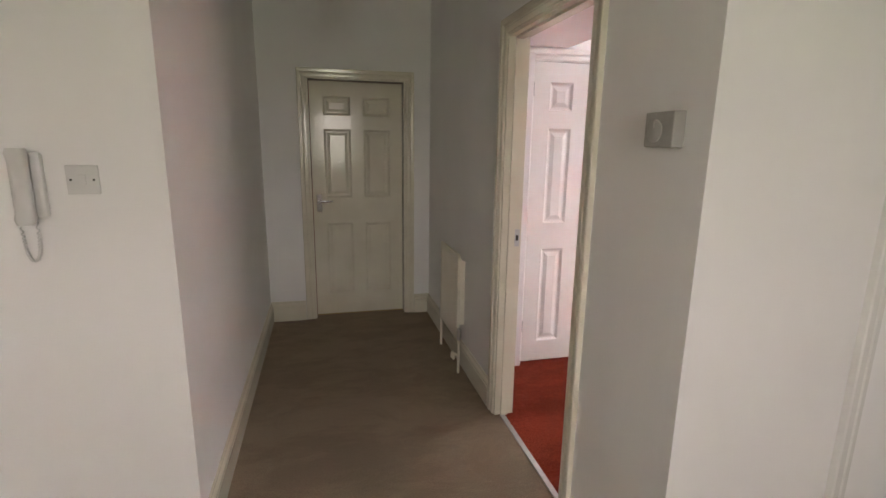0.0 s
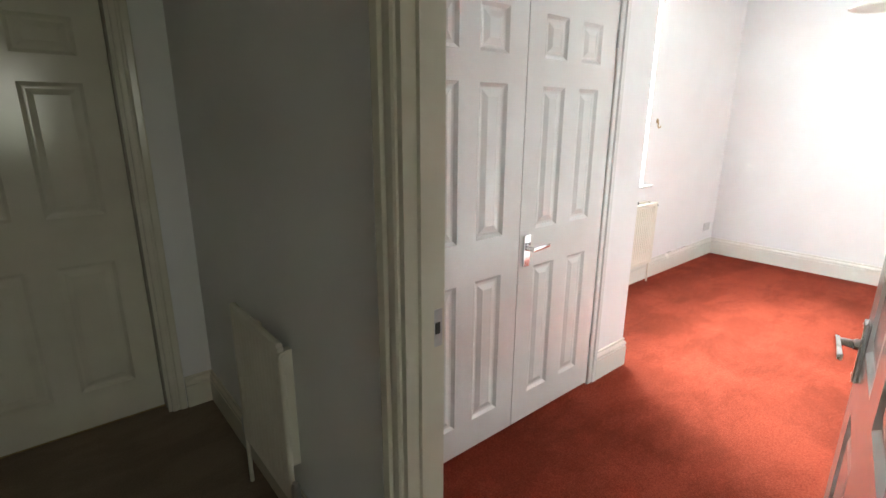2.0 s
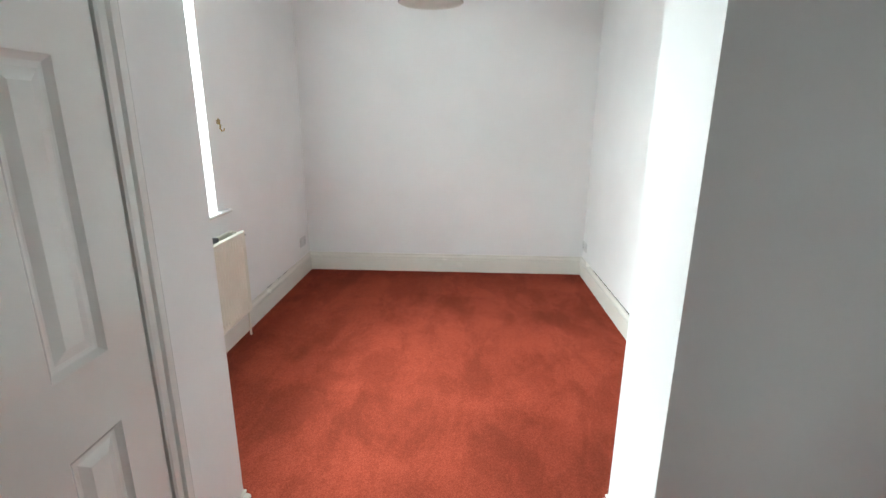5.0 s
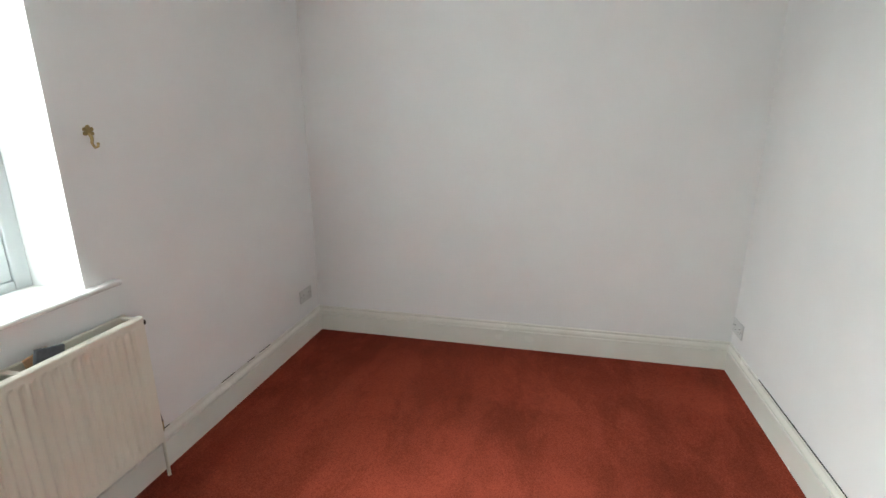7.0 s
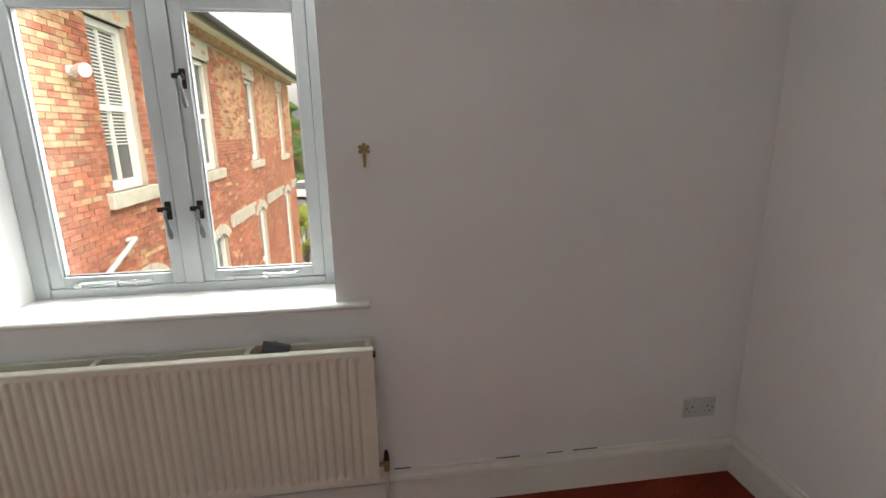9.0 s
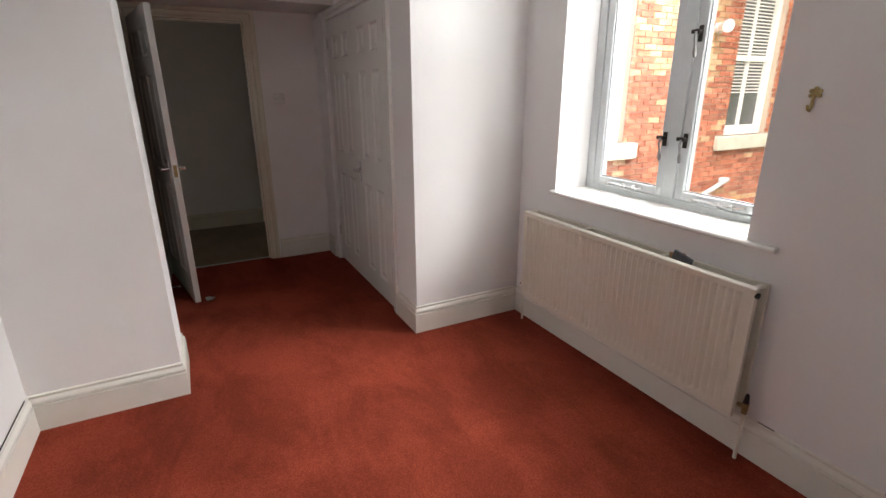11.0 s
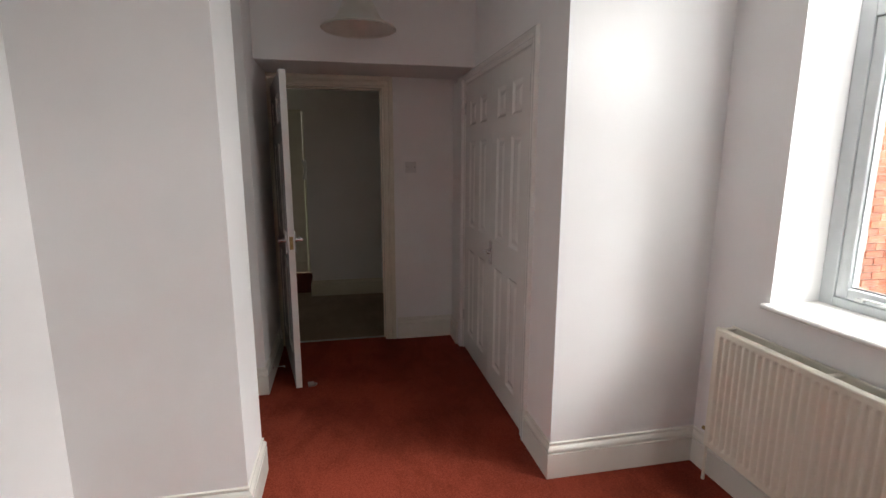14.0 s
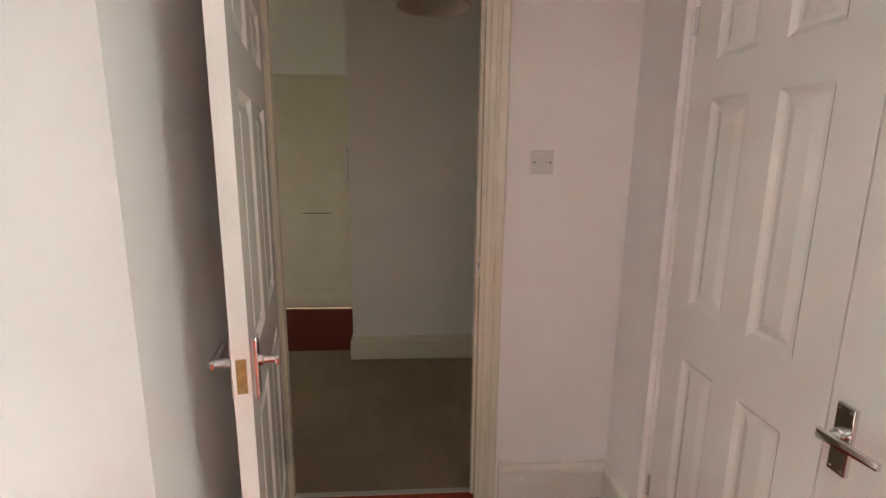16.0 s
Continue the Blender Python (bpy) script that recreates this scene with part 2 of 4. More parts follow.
def sweep(bm, pts, normal, prof):
    """A moulding: profile (u across, v along normal) along a mitred line of points that lies in the plane of normal."""
    pts = [Vector(p) for p in pts]
    n = Vector(normal)
    rings = []
    for i, p in enumerate(pts):
        sides = []
        if i > 0:
            sides.append(n.cross(pts[i] - pts[i - 1]).normalized())
        if i < len(pts) - 1:
            sides.append(n.cross(pts[i + 1] - pts[i]).normalized())
        s = sum(sides, Vector()).normalized()
        s = s / s.dot(sides[0])
        rings.append([bm.verts.new(p + s * u + n * v) for u, v in prof])
    k = len(prof)
    for a, b in zip(rings, rings[1:]):
        for j in range(k):
            bm.faces.new((a[j], a[(j + 1) % k], b[(j + 1) % k], b[j]))
    bm.faces.new(rings[0][::-1])
    bm.faces.new(rings[-1])
    bmesh.ops.recalc_face_normals(bm, faces=bm.faces)
    return bm


def smooth(ob, angle=40):
    for p in ob.data.polygons:
        p.use_smooth = True
    ob.data.set_sharp_from_angle(angle=radians(angle))
    return ob


def part(name, bm, mat, parent=None, label="", soft=False):
    me = bpy.data.meshes.new(name)
    bmesh.ops.recalc_face_normals(bm, faces=bm.faces)
    bm.to_mesh(me)
    bm.free()
    me.materials.append(mat)
    ob = new(name, me)
    if parent:
        ob.parent = parent
    if label:
        ob["label"] = label
    return smooth(ob) if soft else ob


def structure(name, bm, mat, label, category):
    return tagged(part(name, bm, mat), label, category, kind="structure")


def thing(name, m, label, category, group="", kind=""):
    e = new(name)
    e.empty_display_size = 0.05
    e.matrix_world = m
    return tagged(e, label, category, group, kind)
# ---- the large structure ----
CH = 2.78
HALL_W, HALL_E, BED_W = -1.473, -0.112, -0.012
HALL_N = 1.825
LOBBY_N, BED_S, BED_N, BED_E = -1.32, -1.315, 1.383, 5.10
NIB_E, PIER_E, PIER_W, PIER_N = 1.93, 1.978, 1.63, -0.700
CUP_Y = 0.622
DOOR_TOP = 2.034
DOOR_S, DOOR_N = -0.772, 0.053

structure("floor_hall", boxes((-2.70, -0.072, -4.2, 2.1, -0.12, 0.0), (-0.072, 1.5, -4.2, LOBBY_N, -0.12, 0.0)), M_BROWN, "taupe brown short-pile carpet in the hall", "carpet")
structure("floor_bedroom", boxes((-0.072, 5.2, LOBBY_N, 1.9, -0.12, 0.003)), M_RED, "brick red carpet with brushed pile in the bedroom", "carpet")
structure("ceiling", boxes((-2.75, 5.25, -4.2, 1.9, CH, CH + 0.12)), M_CEIL, "plain white plaster ceiling", "ceiling")

structure("wall_hall_east", boxes((HALL_E, BED_W, LOBBY_N, DOOR_S, 0, CH), (HALL_E, BED_W, DOOR_S, DOOR_N, DOOR_TOP, CH), (HALL_E, BED_W, DOOR_N, 1.95, 0, CH)), M_WALL, "white painted partition wall with a doorway", "wall")
structure("wall_hall_north", boxes((HALL_W, -1.125, HALL_N, 1.95, 0, CH), (-0.31, HALL_E, HALL_N, 1.95, 0, CH), (-1.125, -0.31, HALL_N, 1.95, 2.02, CH)), M_WALL, "white painted end wall of the hall", "wall")
structure("wall_hall_west", boxes((HALL_W - 0.12, HALL_W, -0.645, 1.95, 0, CH)), M_WALL, "white painted long wall of the hall", "wall")
structure("wall_entry_north", boxes((-2.57, HALL_W - 0.12, -0.645, -0.525, 0, CH)), M_WALL, "white painted wall beside the front door", "wall")
structure("wall_entry_west", boxes((-2.70, -2.57, -0.76, -0.525, 0, CH), (-2.70, -2.57, -4.1, -1.62, 0, CH), (-2.70, -2.57, -1.62, -0.76, 2.06, CH)), M_WALL, "white painted wall around the front door", "wall")
structure("wall_lobby_south", boxes((-2.57, -1.0, -4.1, -3.98, 0, CH), (-0.5, 1.5, -4.1, -3.98, 0, CH), (-1.0, -0.5, -4.1, -3.98, 0, 1.1), (-1.0, -0.5, -4.1, -3.98, 2.1, CH)), M_WALL, "white painted wall with a window opening", "wall")
structure("wall_lobby_east", boxes((1.38, 1.5, -3.98, -1.44, 0, CH)), M_WALL, "plain white painted wall", "wall")
structure("wall_bedroom_south", boxes((0.80, 5.2, -1.44, BED_S, 0, CH)), M_WALL, "white painted bedroom wall", "wall")
structure("wall_alcove_south", boxes((BED_W, 0.80, LOBBY_N, -0.805, 0, CH)), M_WALL, "white painted wall beside the bedroom door", "wall")
structure("wall_pier", boxes((PIER_W, PIER_E, BED_S, PIER_N, 0, CH)), M_WALL, "white painted pier between entry and bedroom", "wall")
structure("wall_bedroom_east", boxes((BED_E, 5.2, BED_S, 1.72, 0, CH)), M_WALL, "plain white painted end wall of the bedroom", "wall")
WX0, WX1, WZ0, WZ1 = 2.27, 3.415, 0.885, 2.45
structure("wall_bedroom_north", boxes((NIB_E, WX0, BED_N, 1.78, 0, CH), (WX1, BED_E, BED_N, 1.78, 0, CH), (WX0, WX1, BED_N, 1.78, 0, WZ0), (WX0, WX1, BED_N, 1.78, WZ1, CH)), M_WALL, "white painted window wall of the bedroom", "wall")
structure("wall_nib", boxes((1.585, NIB_E, CUP_Y, 1.78, 0, CH)), M_WALL, "white painted nib wall beside the cupboard", "wall")
structure("wall_cupboard_side", boxes((BED_W, 0.27, 0.586, 0.70, 0, 2.045)), M_WALL, "short white painted wall beside the cupboard", "wall")
structure("wall_cupboard_over", boxes((BED_W, 1.585, CUP_Y, 0.72, 2.045, CH)), M_WALL, "white painted wall over the cupboard doors", "wall")
structure("wall_cupboard_back", boxes((BED_W, 1.585, 1.60, 1.78, 0, CH)), M_WALL, "plain back wall of the cupboard", "wall")
structure("wall_bulkhead", boxes((BED_W, 0.50, -0.805, CUP_Y, 2.09, CH)), M_WALL, "white boxed-in bulkhead over the bedroom door", "wall")

SKIRT = [(0, 0), (0, 0.018), (0.126, 0.018), (0.127, 0.009), (0.133, 0.009), (0.136, 0.0175), (0.147, 0.017), (0.156, 0.012), (0.161, 0.007), (0.162, 0.0045), (0.167, 0.0045), (0.170, 0.0085), (0.177, 0.008), (0.18, 0)]


def baseboard(pts, mat=M_SKIRT, h=0.18, label="off-white gloss moulded skirting board"):
    """A skirting board along floor points, with its room on the left of the way."""
    bm = bmesh.new()
    prof = [(v, u * h / 0.18) for u, v in SKIRT]
    sweep(bm, [(x, y, 0.001) for x, y in pts], (0, 0, 1), prof)
    return tagged(part("baseboard", bm, mat), label, "skirting board", "skirting boards", "structure")


CREAMLAB = "aged cream gloss skirting board in the hall"
baseboard([(HALL_E, LOBBY_N), (HALL_E, DOOR_S - 0.075)], M_CREAM, 0.17, CREAMLAB)
baseboard([(HALL_E, DOOR_N + 0.075), (HALL_E, HALL_N), (-0.247, HALL_N)], M_CREAM, 0.17, CREAMLAB)
baseboard([(-1.188, HALL_N), (HALL_W, HALL_N), (HALL_W, -0.645), (-2.56, -0.645)], M_CREAM, 0.17, CREAMLAB)
baseboard([(0.44, LOBBY_N), (HALL_E, LOBBY_N)], M_CREAM, 0.17, CREAMLAB)
baseboard([(NIB_E - 0.32, CUP_Y), (NIB_E, CUP_Y), (NIB_E, BED_N), (BED_E, BED_N), (BED_E, BED_S), (PIER_E, BED_S), (PIER_E, PIER_N), (PIER_W, PIER_N), (PIER_W, BED_S), (0.80, BED_S), (0.80, -0.805), (0.05, -0.805)][::-1])
baseboard([(0.21, 0.586), (BED_W, 0.586), (BED_W, DOOR_N + 0.07)])

ARCH = [(0, 0), (0, 0.010), (0.006, 0.014), (0.022, 0.015), (0.026, 0.011), (0.034, 0.011), (0.040, 0.019), (0.062, 0.021), (0.068, 0.018), (0.070, 0)]


def architrave(name, pts, normal, mat, label, w=0.07):
    bm = bmesh.new()
    sweep(bm, pts, normal, [(u * w / 0.07, v) for u, v in ARCH])
    return tagged(part(name, bm, mat), label, "door frame", kind="structure")


# bedroom doorway: lining and architraves on both faces
lin = boxes((HALL_E - 0.004, BED_W + 0.004, DOOR_N - 0.028, DOOR_N + 0.001, 0.004, DOOR_TOP), (HALL_E - 0.004, BED_W + 0.004, DOOR_S - 0.001, DOOR_S + 0.028, 0.004, DOOR_TOP), (HALL_E - 0.004, BED_W + 0.004, DOOR_S + 0.028, DOOR_N - 0.028, DOOR_TOP - 0.028, DOOR_TOP),
            (HALL_E + 0.03, HALL_E + 0.065, DOOR_N - 0.04, DOOR_N - 0.028, 0.004, DOOR_TOP - 0.028), (HALL_E + 0.03, HALL_E + 0.065, DOOR_S + 0.028, DOOR_S + 0.04, 0.004, DOOR_TOP - 0.028), (HALL_E + 0.03, HALL_E + 0.065, DOOR_S + 0.04, DOOR_N - 0.04, DOOR_TOP - 0.04, DOOR_TOP - 0.028))
structure("trim_bedroom_door_lining", lin, M_CREAM, "aged cream gloss door lining with stops", "door frame")
for n, x, sg, mat in (("trim_hall_side", HALL_E, -1, M_CREAM), ("trim_bedroom_side", BED_W, 1, M_CREAM)):
    p = [(x, DOOR_S + 0.012, 0.004), (x, DOOR_S + 0.012, DOOR_TOP - 0.012), (x, DOOR_N - 0.012, DOOR_TOP - 0.012), (x, DOOR_N - 0.012, 0.004)]
    architrave(n, p if sg > 0 else p[::-1], (sg, 0, 0), mat, "cream gloss moulded architrave around the bedroom doorway")
structure("trim_threshold", boxes((-0.085, -0.058, DOOR_S + 0.03, DOOR_N - 0.03, 0.0, 0.007), bevel=0.002), M_STEEL, "thin metal carpet bar in the doorway", "threshold")

# hall end door frame
p = [(-1.115, HALL_N, 0.004), (-1.115, HALL_N, 2.0), (-0.32, HALL_N, 2.0), (-0.32, HALL_N, 0.004)]
architrave("trim_hall_door", p, (0, -1, 0), M_CREAM, "cream gloss architrave of the hall door")
structure("trim_hall_door_lining", boxes((-1.127, -1.099, HALL_N - 0.003, 1.953, 0.004, 2.015), (-0.336, -0.308, HALL_N - 0.003, 1.953, 0.004, 2.015), (-1.099, -0.336, HALL_N - 0.003, 1.953, 1.99, 2.022)), M_CREAM, "cream gloss lining of the hall door", "door frame")
# cupboard frame
p = [(0.285, CUP_Y, 0.004), (0.285, CUP_Y, 2.012), (1.563, CUP_Y, 2.012), (1.563, CUP_Y, 0.004)]
architrave("trim_cupboard", p, (0, -1, 0), M_GLOSS, "white gloss architrave of the cupboard")
structure("trim_cupboard_lining", boxes((0.262, 0.282, CUP_Y - 0.002, 0.72, 0.004, 2.03), (1.562, 1.588, CUP_Y - 0.002, 0.72, 0.004, 2.03), (0.282, 1.562, CUP_Y - 0.002, 0.72, 2.007, 2.05)), M_GLOSS, "white gloss lining of the cupboard", "door frame")


# ---- doors ----
def panel_loft(bm, x0, x1, z0, z1, y, out_dir):
    """A raised and fielded panel face: moulding slopes in, then a flat field stands up again."""
    steps = [(0, 0), (0.004, 0.003), (0.014, 0.010), (0.020, 0.011), (0.026, 0.011), (0.050, 0.003), (0.054, 0.003)]
    loops = []
    for i, d in steps:
        loops.append([bm.verts.new(c) for c in ((x0 + i, y - out_dir * d, z0 + i), (x1 - i, y - out_dir * d, z0 + i), (x1 - i, y - out_dir * d, z1 - i), (x0 + i, y - out_dir * d, z1 - i))])
    for a, b in zip(loops, loops[1:]):
        for k in range(4):
            bm.faces.new((a[k], a[(k + 1) % 4], b[(k + 1) % 4], b[k]))
    bm.faces.new(loops[-1])


def panel_door(name, m, w, h, t, cols, rows, mat, label, category, group="", kind=""):
    """A six-panel door: leaf of stiles and rails, and the panels. Origin at the hinge foot, width along x, thickness along y."""
    d = thing(name, m, label, category, group, kind)
    xs = [0] + [c for p in cols for c in p] + [w]
    zs = [0] + [r for p in rows for r in p] + [h]
    bm = bmesh.new()
    # stiles run the full height, rails fill between
    for i in range(0, len(xs) - 1, 2):
        box(bm, xs[i], xs[i + 1], 0, t, 0, h)
    for a, b in cols:
        for j in range(0, len(zs) - 1, 2):
            box(bm, a, b, 0, t, zs[j], zs[j + 1])
    part("leaf", bm, mat, d)
    for a, b in cols:
        for c, e in rows:
            bm = bmesh.new()
            panel_loft(bm, a, b, c, e, 0.0, -1)
            panel_loft(bm, a, b, c, e, t, 1)
            part("panel", bm, mat, d)
    return d


def lever(parent, x, y, z, side, way, mat=M_CHROME, name="handle"):
    """A straight flat lever on a thick oblong back plate; side is the face's outward y, way the x direction the lever points."""
    bm = bmesh.new()
    y0, y1 = sorted((y, y + side * 0.011))
    box(bm, x - 0.021, x + 0.021, y0, y1, z - 0.086, z + 0.060, bevel=0.003)
    plate = part(name, bm, mat, parent, "polished chrome back plate")
    for dx, dz in ((-0.012, 0.05), (0.012, 0.05), (-0.012, -0.076), (0.012, -0.076)):
        bm = bmesh.new()
        tube(bm, [(x + dx, y + side * 0.010, z + dz), (x + dx, y + side * 0.0118, z + dz)], 0.003, 8)
        part("screw", bm, M_STEEL, plate)
    bm = bmesh.new()
    tube(bm, [(x, y + side * 0.010, z), (x, y + side * 0.020, z), (x, y + side * 0.022, z), (x, y + side * 0.052, z)], [0.014, 0.013, 0.010, 0.0095], 16)
    xa, xb = sorted((-way * 0.012, way * 0.112))
    ya, yb = sorted((side * 0.046, side * 0.056))
    box(bm, x + xa, x + xb, y + ya, y + yb, z - 0.011, z + 0.011, bevel=0.0025)
    for v in bm.verts:
        f = (v.co.x - x) * way / 0.112
        if f > 0.3 and abs(v.co.y - y) > 0.04:
            v.co.z = z + (v.co.z - z) * (1.15 - 0.5 * f) + 0.004 * f
            v.co.y -= side * 0.006 * f
    part("lever", bm, mat, plate, "slim flat chrome lever", soft=True)
    return plate


# hall end door, shut
hd = panel_door("hall_door", pose(-1.095, 1.905, 0.012), 0.755, 1.972, 0.035, [(0.105, 0.325), (0.43, 0.65)], [(0.19, 0.81), (1.03, 1.595), (1.705, 1.855)], M_CREAM, "aged cream six-panel door, shut at the hall's end", "door", "doors")
lever(hd, 0.05, 0.0, 1.0, -1, 1)
structure("door_gap", boxes((-1.098, -0.337, 1.91, 1.935, 0.001, 0.010)), M_BRASS, "worn brass strip under the hall door", "threshold")
# bedroom door, standing open
ANG = math.degrees(math.atan2(0.152, 0.775))
bd = panel_door("bedroom_door", pose(0.004, -0.778, 0.012, 0, 0, ANG), 0.795, 1.975, 0.038, [(0.11, 0.34), (0.455, 0.692)], [(0.20, 0.82), (0.965, 1.568), (1.685, 1.855)], M_GLOSS, "white gloss six-panel bedroom door, standing wide open", "door", "doors")
lever(bd, 0.735, 0.038, 0.965, 1, -1)
lever(bd, 0.735, 0.0, 0.965, -1, -1)
part("latch", boxes((0.794, 0.797, 0.008, 0.030, 0.915, 0.995), bevel=0.001), M_BRASS, bd, "worn brass latch plate")
for z in (0.2, 1.0, 1.75):
    bm = bmesh.new()
    tube(bm, [(0.0, 0.042, z), (0.0, 0.042, z + 0.09)], 0.006)
    part("hinge", bm, M_STEEL, bd)
# cupboard pair
c1 = panel_door("cupboard_door", pose(0.287, CUP_Y - 0.004, 0.018), 0.635, 1.985, 0.035, [(0.11, 0.268), (0.372, 0.527)], [(0.145, 0.80), (0.975, 1.585), (1.695, 1.865)], M_GLOSS, "white gloss six-panel cupboard door, shut", "cupboard door", "cupboard doors")
c2 = panel_door("cupboard_door", pose(0.926, CUP_Y - 0.004, 0.018), 0.632, 1.985, 0.035, [(0.105, 0.255), (0.36, 0.51)], [(0.145, 0.80), (0.975, 1.585), (1.695, 1.865)], M_GLOSS, "white gloss six-panel cupboard door with a lever handle, shut", "cupboard door", "cupboard doors")
lever(c2, 0.045, 0.0, 0.895, -1, 1)
for z in (0.22, 1.78):
    for c, x in ((c2, 0.634), (c1, -0.002)):
        bm = bmesh.new()
        tube(bm, [(x, -0.004, z), (x, -0.004, z + 0.08)], 0.006)
        part("hinge", bm, M_STEEL, c)
# strike plate on the jamb
sp = thing("strike_plate", pose(HALL_E + 0.082, DOOR_N - 0.028, 1.02), "small chrome strike plate on the cream door jamb", "strike plate")
part("plate", boxes((-0.014, 0.014, -0.003, 0.0, -0.045, 0.045), bevel=0.0008), M_STEEL, sp)
part("keeper_hole", boxes((-0.007, 0.007, -0.0038, -0.003, -0.014, 0.014)), M_GAP, sp)

# front door of the flat
fd = thing("front_door", pose(-2.62, -1.60, 0.02), "plain cream front door with a letterbox, shut", "door", "doors")
part("leaf", boxes((0, 0.045, 0, 0.835, 0, 2.03), bevel=0.002), M_CREAM, fd)
part("weather_board", boxes((0.045, 0.057, 0.01, 0.825, 0.02, 0.15), bevel=0.003), M_CREAM, fd)
lb = part("letterbox", boxes((0.045, 0.056, 0.395, 0.655, 0.815, 0.890), bevel=0.003), M_CREAM, fd, "white letterbox flap")
part("flap_gap", boxes((0.0562, 0.0572, 0.405, 0.645, 0.878, 0.884)), M_GAP, lb)
structure("trim_front_door", boxes((-2.62, -2.565, -1.635, -1.605, 0, 2.06), (-2.62, -2.565, -0.76, -0.74, 0, 2.06), (-2.62, -2.565, -1.605, -0.76, 2.05, 2.075)), M_CREAM, "cream painted frame of the front door", "door frame")
dm = thing("door_mat", pose(-2.09, -1.22, 0.0), "dark maroon mat well in front of the front door", "mat")
part("mat_surface", boxes((-0.47, 0.47, -0.55, 0.55, 0.001, 0.012), bevel=0.004), M_MAROON, dm)

architrave("trim_lobby_door", [(0.54, LOBBY_N, 0.004), (0.54, LOBBY_N, 2.03), (1.30, LOBBY_N, 2.03)], (0, -1, 0), M_GLOSS, "white gloss architrave of a lobby door")

# old paint crack where the skirting meets the wall
rc = random.Random(5)
for nm, xa, xb, yy, dense in (("trim_crack_south", 2.02, 4.6, BED_S + 0.004, 0.97), ("trim_crack_north", 3.60, 4.75, BED_N - 0.004, 0.4)):
    bm = bmesh.new()
    x = xa
    while x < xb:
        w = rc.uniform(0.02, 0.12)
        if rc.random() < dense:
            hh = rc.uniform(0.0008, 0.0018) if dense < 0.9 else rc.uniform(0.0012, 0.003)
            box(bm, x, x + w, yy - 0.0025, yy + 0.0025, 0.181, 0.181 + hh)
        x += w
    structure(nm, bm, M_GAP, "thin dark paint crack along the skirting top", "crack")


# ---- bedroom window ----
win = thing("window", pose(0, 0, 0), "pair of grey-white timber casements with trickle vents, shut", "window", kind="structure")
win.name = "window_1"
FY0, FY1 = 1.615, 1.69
part("window_frame", boxes((WX0, 2.328, FY0, FY1, 0.905, WZ1), (3.357, WX1, FY0, FY1, 0.905, WZ1), (2.328, 3.357, FY0, FY1, 0.905, 0.942), (2.328, 3.357, FY0, FY1, 1.985, 2.075), (2.328, 3.357, FY0, FY1, 2.40, WZ1), (2.818, 2.884, FY0, FY1, 0.942, 1.985), (2.818, 2.884, FY0, FY1, 2.075, 2.40), bevel=0.004), M_WINDOW, win)
for x0, x1 in ((2.330, 2.816), (2.886, 3.355)):
    s = part("sash", boxes((x0, x0 + 0.046, FY0 + 0.006, FY1 - 0.015, 0.944, 1.983), (x1 - 0.046, x1, FY0 + 0.006, FY1 - 0.015, 0.944, 1.983), (x0 + 0.046, x1 - 0.046, FY0 + 0.006, FY1 - 0.015, 0.944, 0.987), (x0 + 0.046, x1 - 0.046, FY0 + 0.006, FY1 - 0.015, 1.941, 1.983), bevel=0.004), M_WINDOW, win)
    g = part("pane", boxes((x0 + 0.040, x1 - 0.040, 1.648, 1.652, 0.982, 1.946)), M_GLASS, s)
    g.visible_shadow = False
    part("glazing_bead", boxes((x0 + 0.046, x0 + 0.052, 1.634, 1.648, 0.987, 1.941), (x1 - 0.052, x1 - 0.046, 1.634, 1.648, 0.987, 1.941), (x0 + 0.052, x1 - 0.052, 1.634, 1.648, 1.936, 1.941)), M_WINDOW, s)
    part("gasket", boxes((x0 + 0.046, x1 - 0.046, 1.634, 1.648, 0.987, 0.991)), M_BLACK, s, "thin dark glazing gasket")
    t = part("top_light", boxes((x0, x0 + 0.04, FY0 + 0.006, FY1 - 0.015, 2.077, 2.398), (x1 - 0.04, x1, FY0 + 0.006, FY1 - 0.015, 2.077, 2.398), (x0 + 0.04, x1 - 0.04, FY0 + 0.006, FY1 - 0.015, 2.077, 2.117), (x0 + 0.04, x1 - 0.04, FY0 + 0.006, FY1 - 0.015, 2.358, 2.398), bevel=0.004), M_WINDOW, win)
    g = part("pane", boxes((x0 + 0.036, x1 - 0.036, 1.648, 1.652, 2.113, 2.362)), M_GLASS, t)
    g.visible_shadow = False
    v = part("trickle_vent", boxes((x0 + 0.05, x1 - 0.05, FY0 - 0.012, FY0, 2.005, 2.030), bevel=0.004), M_BLACK, win, "black slotted trickle vent")
    bm = bmesh.new()
    sx = x0 + 0.10
    tube(bm, [(sx, FY0 - 0.006, 0.958), (sx + 0.02, FY0 - 0.010, 0.966), (sx + 0.24, FY0 - 0.010, 0.962), (sx + 0.275, FY0 - 0.016, 0.972)], [0.004, 0.005, 0.005, 0.006], 8)
    stay = part("casement_stay", bm, M_CHROME, win, "chrome casement stay lying on its pins", soft=True)
    part("stay_bracket", boxes((sx - 0.012, sx + 0.018, FY0 - 0.012, FY0 + 0.007, 0.948, 0.962), (sx + 0.13, sx + 0.145, FY0 - 0.014, FY0 + 0.007, 0.948, 0.972), (sx + 0.20, sx + 0.215, FY0 - 0.014, FY0 + 0.007, 0.948, 0.972), bevel=0.002), M_STEEL, stay)


